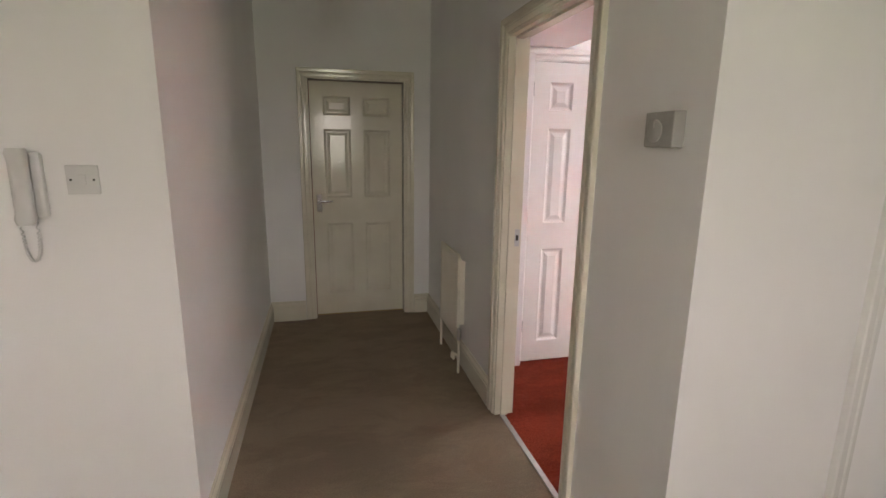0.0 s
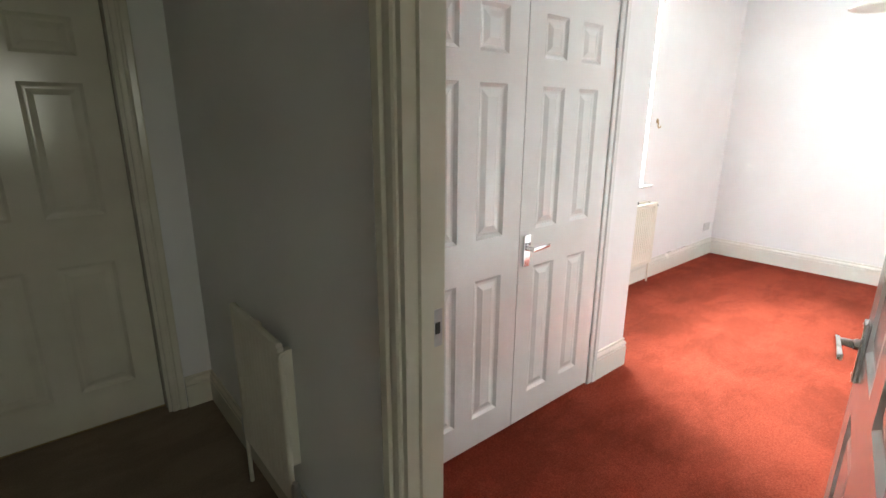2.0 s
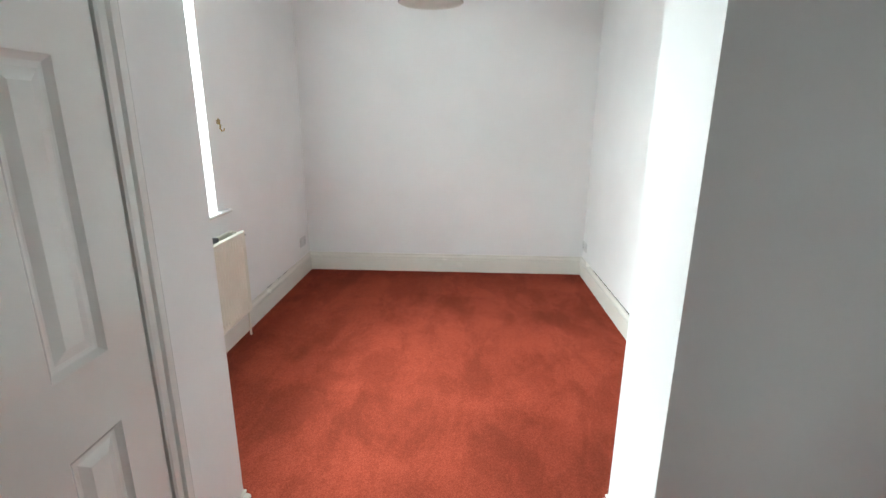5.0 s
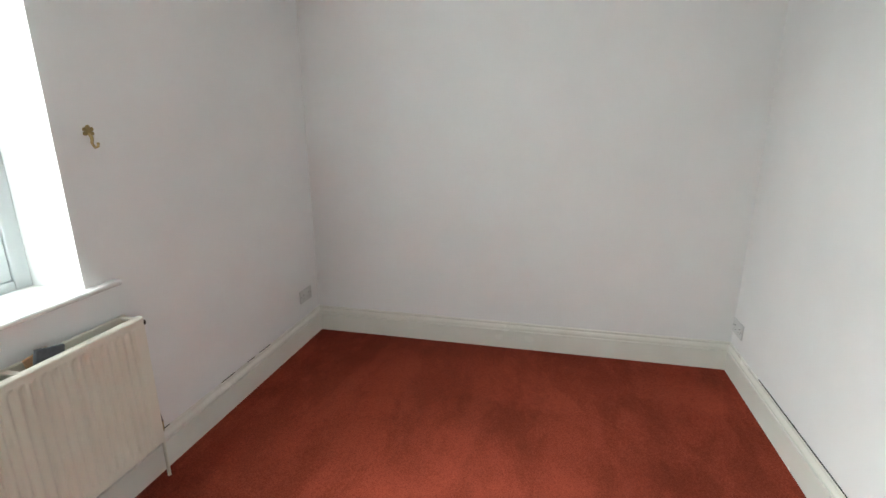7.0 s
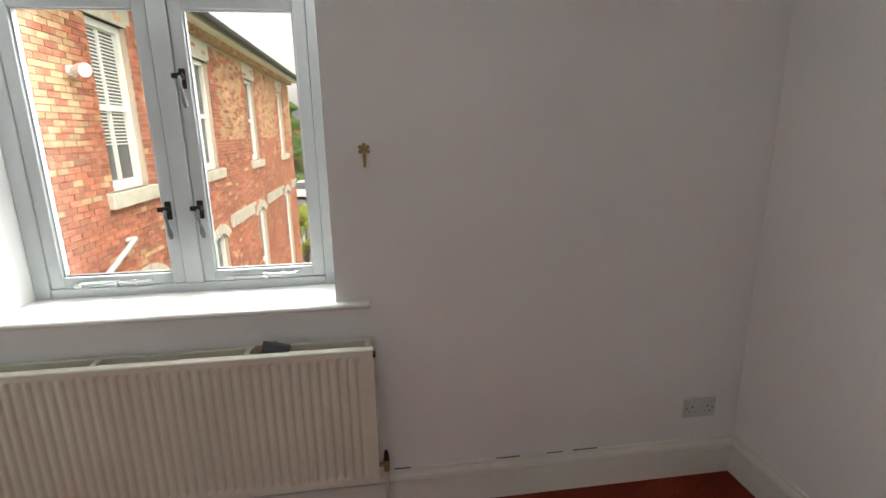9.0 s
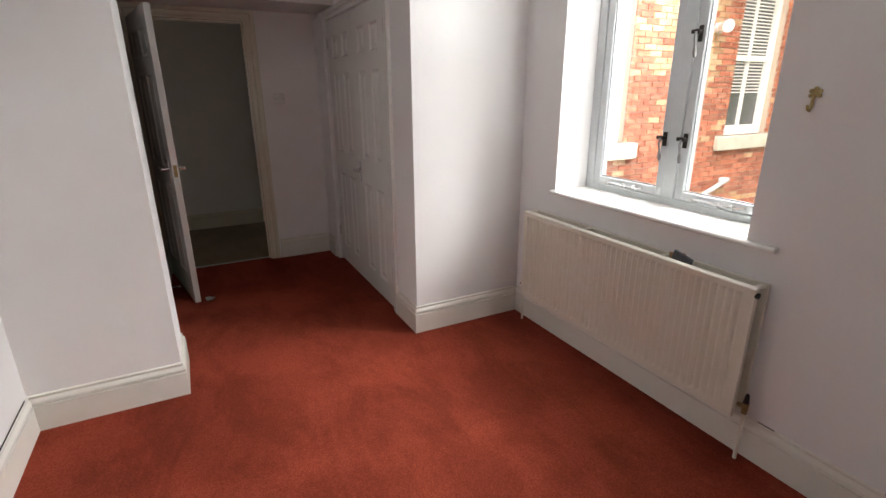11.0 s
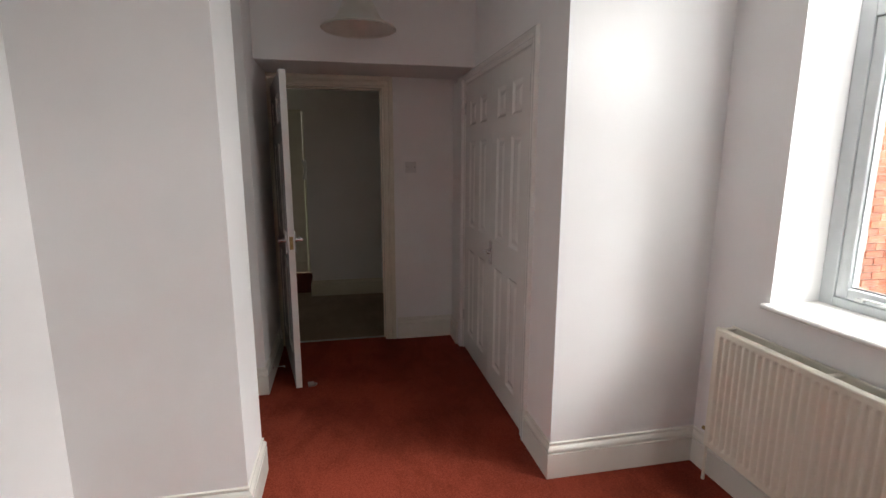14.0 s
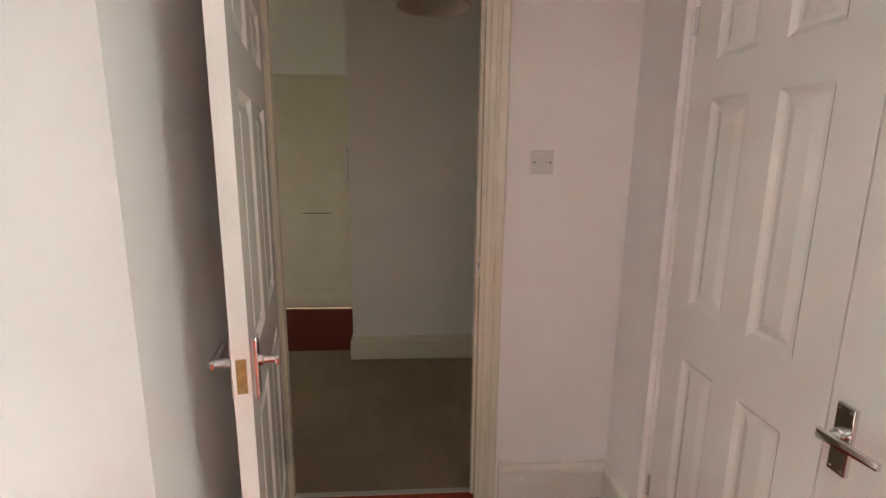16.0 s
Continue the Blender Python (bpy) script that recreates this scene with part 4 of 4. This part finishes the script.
def sash_window(y0, y1, z0, z1, blind, upstairs):
    w = part("window", boxes((-0.14, -0.06, y0, y0 + 0.06, z0, z1), (-0.14, -0.06, y1 - 0.06, y1, z0, z1), (-0.14, -0.06, y0 + 0.06, y1 - 0.06, z1 - 0.07, z1), (-0.14, -0.05, y0 + 0.06, y1 - 0.06, z0, z0 + 0.10)), M_SASH, house, "white painted sliding sash window")
    mid = (z0 + z1) / 2
    part("meeting_rail", boxes((-0.13, -0.075, y0 + 0.06, y1 - 0.06, mid - 0.03, mid + 0.03), (-0.125, -0.085, (y0 + y1) / 2 - 0.014, (y0 + y1) / 2 + 0.014, z0 + 0.10, z1 - 0.07)), M_SASH, w)
    part("pane", boxes((-0.112, -0.108, y0 + 0.05, y1 - 0.05, mid, z1 - 0.06)), M_DARKGLASS, w)
    part("pane", boxes((-0.122, -0.118, y0 + 0.05, y1 - 0.05, z0 + 0.09, mid)), M_DARKGLASS, w)
    if blind:
        bm = bmesh.new()
        z = z0 + 0.45
        while z < z1 - 0.07:
            box(bm, -0.106, -0.102, y0 + 0.07, y1 - 0.07, z, z + 0.012)
            z += 0.034
        part("blind_slats", bm, M_SASH, w, "white horizontal blind slats")
    if upstairs:
        part("sill", boxes((-0.20, 0.07, y0 - 0.14, y1 + 0.14, z0 - 0.15, z0), bevel=0.01), M_STONE, w, "weathered stone sill")
        part("lintel", boxes((-0.10, 0.012, y0 - 0.12, y1 + 0.12, z1, 2.90), bevel=0.008), M_STONE, w, "pale stone lintel")
    else:
        bm = bmesh.new()
        n = 7
        c, rr = (y0 + y1) / 2, (y1 - y0) / 2
        for i in range(n):
            a0, a1 = math.pi * (0.12 + 0.76 * i / n), math.pi * (0.12 + 0.76 * (i + 1) / n) - 0.03
            pts = [(c - math.cos(a) * q, z1 - 0.20 + math.sin(a) * q * 0.62) for q, a in ((rr + 0.02, a0), (rr + 0.02, a1), (rr + 0.26, a1), (rr + 0.26, a0))]
            f0 = [bm.verts.new((-0.1, p[0], p[1])) for p in pts]
            f1 = [bm.verts.new((0.014, p[0], p[1])) for p in pts]
            bm.faces.new(f1)
            for k in range(4):
                bm.faces.new((f0[k], f0[(k + 1) % 4], f1[(k + 1) % 4], f1[k]))
        part("arch_stones", bm, M_STONE, w, "banded stone arch")
    return w


for i, (a, b) in enumerate(UP):
    sash_window(a, b, 0.98, 2.60, i < 2, True)
    sash_window(a, b, -2.4, -0.05, False, False)
# string course between the arches
for (a0, b0), (a1, b1) in zip(UP[1:], UP[2:] + [(BY1 + 0.25, BY1)]):
    bm = boxes((0.0, 0.05, b0 + 0.25, a1 - 0.25, 0.11, 0.17))
    y = b0 + 0.25
    while y + 0.20 < a1 - 0.25:
        box(bm, 0.0, 0.035, y, y + 0.20, -0.05, 0.11)
        y += 0.235
    part("string_course", bm, M_STONE, house, "pale moulded stone string course")
bm = bmesh.new()
tube(bm, [(0.07, 3.72, 0.10), (0.07, 4.86, 0.50)], 0.028, 10)
tube(bm, [(0.0, 4.80, 0.49), (0.07, 4.86, 0.50)], 0.028, 10)
part("waste_pipe", bm, varied("grey_pipe", [(0.42, 0.43, 0.45), (0.5, 0.51, 0.53)], 20.0, 0.4), house, "slanting grey plastic waste pipe", soft=True)
bm = bmesh.new()
tube(bm, [(0.0, 4.36, 2.05), (0.05, 4.36, 2.05)], 0.05, 14)
tube(bm, [(0.04, 4.36, 2.05), (0.14, 4.30, 2.06), (0.18, 4.28, 2.05)], [0.035, 0.05, 0.06], 14)
part("wall_lamp", bm, M_PLASTIC, house, "white round outdoor lamp", soft=True)
part("air_brick", boxes((0.0, 0.018, 6.15, 6.33, 2.48, 2.70), bevel=0.004), M_STONE, house, "pale louvred air brick")

# ---- bricks of that wall ----
rng = random.Random(7)
BL, BH, J = 0.158, 0.047, 0.008


def brick_mesh(name, mat):
    bm = bmesh.new()
    box(bm, -0.004, 0.010, 0.0, BL, 0.0, BH)
    bmesh.ops.delete(bm, geom=[f for f in bm.faces if f.normal.x < -0.5], context="FACES_ONLY")
    me = bpy.data.meshes.new(name)
    bmesh.ops.recalc_face_normals(bm, faces=bm.faces)
    bm.to_mesh(me)
    bm.free()
    me.materials.append(mat)
    return me


red_me, buff_me = brick_mesh("brick_red", M_BRICK), brick_mesh("brick_buff", M_BUFF)
rest = {"red": ([], []), "buff": ([], [])}
single = []


def near_window(y, z):
    return any(a - 0.30 < y < b + 0.30 and c - 0.3 < z < d + 0.35 for a, b, c, d in openings)


course = 0
z = GROUND + 0.01
while z + BH < 2.90:
    y = BY0 + (0.0 if course % 2 else -(BL + J) / 2)
    while y < BY1:
        ya, yb = max(y, BY0), min(y + BL, BY1)
        y += BL + J
        spans = [(ya, yb)]
        for a, b, c, d in openings:
            if z + BH > c - 0.15 and z < d and c > 0 or z + BH > c and z < d:
                nxt = []
                ex = 0.14 if z < c else 0.0
                for s, e in spans:
                    if e <= a - ex or s >= b + ex:
                        nxt.append((s, e))
                    else:
                        if s < a - ex:
                            nxt.append((s, a - ex))
                        if e > b + ex:
                            nxt.append((b + ex, e))
                spans = nxt
        for s, e in spans:
            if e - s < 0.03:
                continue
            q = near_window((s + e) / 2, z)
            if z > 1.42 and not q:
                kind = "buff" if rng.random() < 0.72 else "red"
            else:
                kind = "buff" if rng.random() < 0.10 else "red"
            lift = rng.uniform(-0.002, 0.003)
            if e - s > BL - 0.002 and 3.30 < s < 4.75 and 0.30 < z < 2.62 and len(single) < 300:
                single.append((kind, s, z, lift))
                continue
            vs, fs = rest[kind]
            n = len(vs)
            x0, x1 = -0.004, 0.010 + lift
            vs += [(x, yy, zz) for x in (x0, x1) for yy in (s, e) for zz in (z, z + BH)]
            fs += [(n + 4, n + 6, n + 7, n + 5), (n, n + 4, n + 5, n + 1), (n + 2, n + 3, n + 7, n + 6), (n, n + 2, n + 6, n + 4), (n + 1, n + 5, n + 7, n + 3)]
    z += BH + J
    course += 1
for kind, mat in (("red", M_BRICK), ("buff", M_BUFF)):
    me = bpy.data.meshes.new("brickwork_" + kind)
    me.from_pydata(rest[kind][0], [], rest[kind][1])
    me.materials.append(mat)
    ob = new("brickwork", me)
    ob.parent = wall
    tagged(ob, kind="stuff")
for kind, s, zz, lift in single:
    ob = new("brick", red_me if kind == "red" else buff_me)
    ob.parent = wall
    ob.location = (lift, s, zz)


# ---- plants ----
def leaves(centres, count, size, seed, name="crown", mat=M_LEAF, parent=None):
    """Many small two-triangle leaves clustered in uneven clumps."""
    r = random.Random(seed)
    vs, fs = [], []
    for i in range(count):
        c, rad = centres[r.randrange(len(centres))]
        d = Vector((r.gauss(0, 1), r.gauss(0, 1), r.gauss(0, 1))).normalized() * rad * (r.random() ** 0.45) * r.uniform(0.75, 1.12)
        p = Vector(c) + Vector((d.x, d.y, d.z * 0.8))
        u = Vector((r.gauss(0, 1), r.gauss(0, 1), r.gauss(0, 1))).normalized()
        v = u.orthogonal().normalized()
        s = size * r.uniform(0.6, 1.3)
        n = len(vs)
        vs += [tuple(p + u * s), tuple(p + v * s * 0.5), tuple(p - u * s), tuple(p - v * s * 0.5)]
        fs.append((n, n + 1, n + 2, n + 3))
    me = bpy.data.meshes.new(name)
    me.from_pydata(vs, [], fs)
    me.materials.append(mat)
    ob = new(name, me)
    ob.parent = parent
    return ob


def tree(x, y, h, spread, seed, label):
    r = random.Random(seed)
    t = thing("tree", pose(x, y, GROUND), label, "tree", "trees beyond the car park")
    bm = bmesh.new()
    tube(bm, [(0, 0, 0), (0.05, 0.02, h * 0.25), (0.0, 0.1, h * 0.5), (0.05, 0.05, h * 0.92)], [0.22, 0.17, 0.12, 0.03], 10)
    centres = []
    for i in range(26):
        f = 0.14 + 0.80 * i / 25
        a = r.uniform(0, 6.28)
        reach = spread * (1.0 - abs(f - 0.42) * 1.15) * r.uniform(0.55, 1.0)
        e = (math.cos(a) * reach, math.sin(a) * reach, h * f + r.uniform(0.1, 0.6))
        tube(bm, [(0.02, 0.05, h * f * 0.86), ((e[0]) * 0.5, e[1] * 0.5, h * f * 0.93 + 0.1), e], [0.07, 0.045, 0.015], 6)
        centres.append((e, spread * r.uniform(0.17, 0.33) * (1.15 - 0.6 * f)))
        centres.append(((e[0] * 0.45, e[1] * 0.45, e[2] + 0.2), spread * r.uniform(0.25, 0.4) * (1.15 - 0.6 * f)))
    centres.append(((0, 0, h * 0.95), spread * 0.16))
    part("trunk", bm, M_BARK, t, soft=True)
    leaves(centres, 22000, 0.13, seed + 1, parent=t)
    return t


def bush(x, y, w, d, h, seed, label, mat=M_LEAF, count=2600, size=0.06, group="garden bushes"):
    r = random.Random(seed)
    t = thing("bush", pose(x, y, GROUND), label, "bush", group)
    bm = bmesh.new()
    centres = []
    for i in range(14):
        e = (r.uniform(-0.42, 0.42) * w, r.uniform(-0.42, 0.42) * d, h * r.uniform(0.12, 0.82))
        tube(bm, [(e[0] * 0.2, e[1] * 0.2, 0), (e[0] * 0.6, e[1] * 0.6, e[2] * 0.6), e], [0.03, 0.02, 0.006], 5)
        centres.append((e, min(w, d, h) * r.uniform(0.24, 0.38)))
    part("stems", bm, M_BARK, t)
    leaves(centres, count, size, seed + 3, "foliage", mat, t)
    return t


tree(-1.9, 58.0, 12.0, 3.9, 11, "tall light green tree with an airy crown")
tree(1.5, 57.0, 9.6, 3.8, 12, "broad green tree behind the hedge")
tree(4.9, 58.0, 13.6, 4.2, 13, "tall feathery green tree behind the car park")
tree(-7.6, 66.0, 9.8, 4.5, 14, "dark green tree beyond the building")
tree(12.2, 66.0, 8.6, 4.0, 15, "round green tree in the far car park")
bush(4.5, 24.2, 2.8, 4.5, 2.4, 21, "loose light green shrub beside the path", count=5200, size=0.08)
bush(7.0, 29.6, 3.7, 4.2, 2.7, 22, "rounded dark green shrub on the lawn", count=5200, size=0.08)
bush(5.7, 20.9, 2.8, 2.0, 1.1, 23, "low yellow-green shrub at the lawn's edge", M_LEAF2, size=0.07)
bush(-0.15, 24.3, 1.1, 1.3, 3.3, 24, "bright yellow-green upright shrub beyond the building's corner", M_LEAF2, 6500, size=0.07)
M_HERB = varied("lavender_leaves", [(0.10, 0.15, 0.07), (0.20, 0.19, 0.17)], 6.0, 0.8, per_piece=0.4)
for k, (bx, by) in enumerate(((0.2, 28.6), (1.0, 29.6), (0.3, 31.0), (1.0, 32.2), (0.4, 33.6), (0.9, 35.0))):
    bush(bx, by, 1.3, 1.9, 1.0, 50 + k, "purple-tinged herbs in a paved bed", M_HERB, 2200, size=0.06, group="bed herbs")
for i, (x0, x1) in enumerate(((-6.4, 5.2), (7.7, 12.0))):
    hedge = thing("hedge", pose((x0 + x1) / 2, 53.2, GROUND), "clipped dense green hedge behind the parked cars", "hedge", "hedges")
    part("core", boxes((-(x1 - x0) / 2, (x1 - x0) / 2, -0.45, 0.45, 0, 1.6)), varied("hedge_twigs", [(0.03, 0.05, 0.018), (0.06, 0.09, 0.03)], 8.0, 0.9), hedge)
    n = int((x1 - x0) / 0.5) + 1
    leaves([((-(x1 - x0) / 2 + 0.5 * k, 0, 0.3 + 0.5 * j), 0.66) for k in range(n) for j in range(4)], 8000, 0.09, 40 + i, "foliage", M_LEAF, hedge)
bed = thing("planting_bed", pose(0.65, 31.6, GROUND + 0.03), "oval planting bed edged with pale stones", "flower bed")
bm = bmesh.new()
for k in range(60):
    a = k / 60 * 2 * math.pi
    box(bm, -0.14, 0.14, -0.07, 0.07, 0.0, 0.14, bevel=0.015, m=pose(1.1 * math.cos(a), 4.7 * math.sin(a), 0, 0, 0, math.degrees(math.atan2(4.7 * math.cos(a), -1.1 * math.sin(a)))))
part("edging", bm, M_STONE, bed)


# ---- parked cars ----
def car_paint(name, color):
    m = material(name, color, 0.25)
    m.node_tree.nodes["Principled BSDF"].inputs["Coat Weight"].default_value = 0.6
    return m


PAINT = {"white": car_paint("white_car_paint", (0.78, 0.78, 0.78)), "blue": car_paint("blue_car_paint", (0.10, 0.16, 0.30)), "black": car_paint("black_car_paint", (0.02, 0.022, 0.025)), "silver": car_paint("silver_car_paint", (0.42, 0.44, 0.47))}
M_TYRE = material("tyre_rubber", (0.025, 0.025, 0.025), 0.85)
M_LAMPGLASS = material("headlight_glass", (0.75, 0.77, 0.8), 0.1)


def car(m, paint, van=False):
    """A small parked car: side outline drawn out across the width, tapering cabin, wheels."""
    c = thing("parked_van" if van else "parked_car", m, f"{paint} parked {'van' if van else 'hatchback'} on the tarmac", "van" if van else "car", "parked cars")
    hw = 0.86
    lower = [(-2.0, 0.30), (2.0, 0.30), (2.05, 0.55), (1.98, 0.78), (1.15, 0.95), (-1.9, 1.0), (-2.05, 0.75)]
    cab = [(1.15, 0.95), (0.35, 1.62 if van else 1.42), (-1.75, 1.66 if van else 1.40), (-1.98, 0.98)]

    def prism(bm, prof, w0, w1):
        zs = [p[1] for p in prof]
        lo, hi = min(zs), max(zs)
        rings = []
        for sgn in (-1, 1):
            rings.append([bm.verts.new((p[0], sgn * (w0 + (w1 - w0) * (p[1] - lo) / (hi - lo)), p[1])) for p in prof])
        bm.faces.new(rings[0])
        bm.faces.new(rings[1][::-1])
        k = len(prof)
        for i in range(k):
            bm.faces.new((rings[0][i], rings[0][(i + 1) % k], rings[1][(i + 1) % k], rings[1][i]))

    bm = bmesh.new()
    prism(bm, lower, hw, hw * 0.97)
    bmesh.ops.bevel(bm, geom=bm.edges[:], offset=0.06, segments=2, affect="EDGES")
    body = part("body", bm, PAINT[paint], c, soft=True)
    bm = bmesh.new()
    prism(bm, cab, hw * 0.95, hw * 0.74)
    bmesh.ops.bevel(bm, geom=bm.edges[:], offset=0.05, segments=2, affect="EDGES")
    part("cabin", bm, PAINT[paint], c, soft=True)
    top = 1.62 if van else 1.42
    for s in (-1, 1):
        bm = bmesh.new()
        q = [(0.95, 1.04), (0.40, top - 0.10), (-0.35 if van else -1.45, top - 0.10), (-0.45 if van else -1.70, 1.04)]
        v0 = [bm.verts.new((x, s * (hw * 0.95 + (hw * 0.74 - hw * 0.95) * (z - 0.95) / (top - 0.95) + 0.006), z)) for x, z in q]
        v1 = [bm.verts.new((v.co.x, v.co.y - s * 0.02, v.co.z)) for v in v0]
        bm.faces.new(v0)
        bm.faces.new(v1[::-1])
        for k in range(4):
            bm.faces.new((v0[k], v0[(k + 1) % 4], v1[(k + 1) % 4], v1[k]))
        part("side_window", bm, M_DARKGLASS, c)
        for x in (-1.3, 1.3):
            bm = bmesh.new()
            tube(bm, [(x, s * 0.68, 0.31), (x, s * 0.70, 0.31), (x, s * 0.86, 0.31), (x, s * 0.88, 0.31)], [0.28, 0.31, 0.31, 0.28], 20)
            w = part("wheel", bm, M_TYRE, c, "black rubber tyre", soft=True)
            bm = bmesh.new()
            tube(bm, [(x, s * 0.87, 0.31), (x, s * 0.89, 0.31)], [0.20, 0.18], 16)
            part("rim", bm, PAINT["silver"], w)
        part("headlight", boxes((1.90, 2.03, s * 0.66 - 0.13, s * 0.66 + 0.13, 0.62, 0.76), bevel=0.02), M_LAMPGLASS, c)
    bm = bmesh.new()
    q = [(1.11, 0.99), (0.41, top - 0.05)]
    w0 = [bm.verts.new((x + 0.012, sg * hw * (0.88 if k == 0 else 0.70), z + 0.012)) for k, (x, z) in enumerate(q) for sg in (-1, 1)]
    w1 = [bm.verts.new((v.co.x - 0.02, v.co.y, v.co.z - 0.02)) for v in w0]
    bm.faces.new((w0[0], w0[1], w0[3], w0[2]))
    bm.faces.new((w1[0], w1[2], w1[3], w1[1]))
    for a, b in ((0, 1), (1, 3), (3, 2), (2, 0)):
        bm.faces.new((w0[a], w0[b], w1[b], w1[a]))
    part("windscreen", bm, M_DARKGLASS, c)
    return c


G = GROUND + 0.02
car(pose(-4.0, 50.8, G, 0, 0, -95), "white", True)
car(pose(-1.6, 50.4, G, 0, 0, -88), "blue")
car(pose(1.25, 48.4, G, 0, 0, -92), "black")
car(pose(-0.35, 42.6, G, 0, 0, 172), "silver")
car(pose(6.4, 48.6, G, 0, 0, -100), "white", True)
car(pose(10.6, 48.4, G, 0, 0, -96), "black")
car(pose(9.2, 43.0, G, 0, 0, 170), "silver")
for i, (x, p) in enumerate(((5.4, "white"), (8.6, "blue"), (12.2, "silver"), (15.8, "white"), (19.6, "black"))):
    car(pose(x, 62.5, G, 0, 0, -90), p)

# ---- far buildings ----
M_FARBRICK = varied("far_brick", [(0.34, 0.13, 0.08), (0.42, 0.19, 0.12)], 3.0, 0.9)
M_BLUE = varied("blue_cladding", [(0.03, 0.07, 0.40), (0.05, 0.10, 0.48)], 2.0, 0.4)


def far_house(x, y, w, d, h, roof_h, wallmat, roofmat, label):
    b = thing("far_building", pose(x, y, GROUND), label, "building", "far buildings")
    part("wall", boxes((-w / 2, w / 2, -d / 2, d / 2, 0, h)), wallmat, b)
    bm = bmesh.new()
    e = 0.4
    v = [bm.verts.new(p) for p in ((-w / 2 - e, -d / 2 - e, h), (w / 2 + e, -d / 2 - e, h), (w / 2 + e, d / 2 + e, h), (-w / 2 - e, d / 2 + e, h), (-w / 2 + d / 2, 0, h + roof_h), (w / 2 - d / 2, 0, h + roof_h))]
    bm.faces.new((v[0], v[1], v[5], v[4]))
    bm.faces.new((v[2], v[3], v[4], v[5]))
    bm.faces.new((v[1], v[2], v[5]))
    bm.faces.new((v[3], v[0], v[4]))
    bm.faces.new((v[3], v[2], v[1], v[0]))
    part("roof", bm, roofmat, b)
    n = max(2, int(w / 3))
    for k in range(n):
        cx = -w / 2 + w * (k + 0.5) / n
        wd = part("window", boxes((cx - 0.6, cx + 0.6, -d / 2 - 0.03, -d / 2 + 0.05, h - 1.7, h - 0.5)), M_SASH, b)
        part("pane", boxes((cx - 0.5, cx + 0.5, -d / 2 - 0.05, -d / 2 - 0.031, h - 1.6, h - 0.6)), M_DARKGLASS, wd)
    return b


far_house(17.5, 105.0, 12, 10, 6.6, 3.4, M_FARBRICK, M_SLATE, "far brick house with a grey hipped roof")
far_house(33.0, 125.0, 26, 16, 5.6, 2.0, M_FARBRICK, M_BLUE, "far brick unit with bright blue roof cladding")
far_house(-10.0, 96.0, 14, 10, 7.6, 3.4, M_FARBRICK, M_SLATE, "far house with a dark slate roof")
wood = leaves([((x, 150 + 6 * math.sin(x * 0.7), GROUND + 4.0 + 2.0 * math.sin(x * 1.3)), 4.6) for x in range(-84, 110, 4)], 14000, 0.5, 77, "far_trees")
tagged(wood, "distant belt of green trees on the skyline", "trees", kind="stuff")
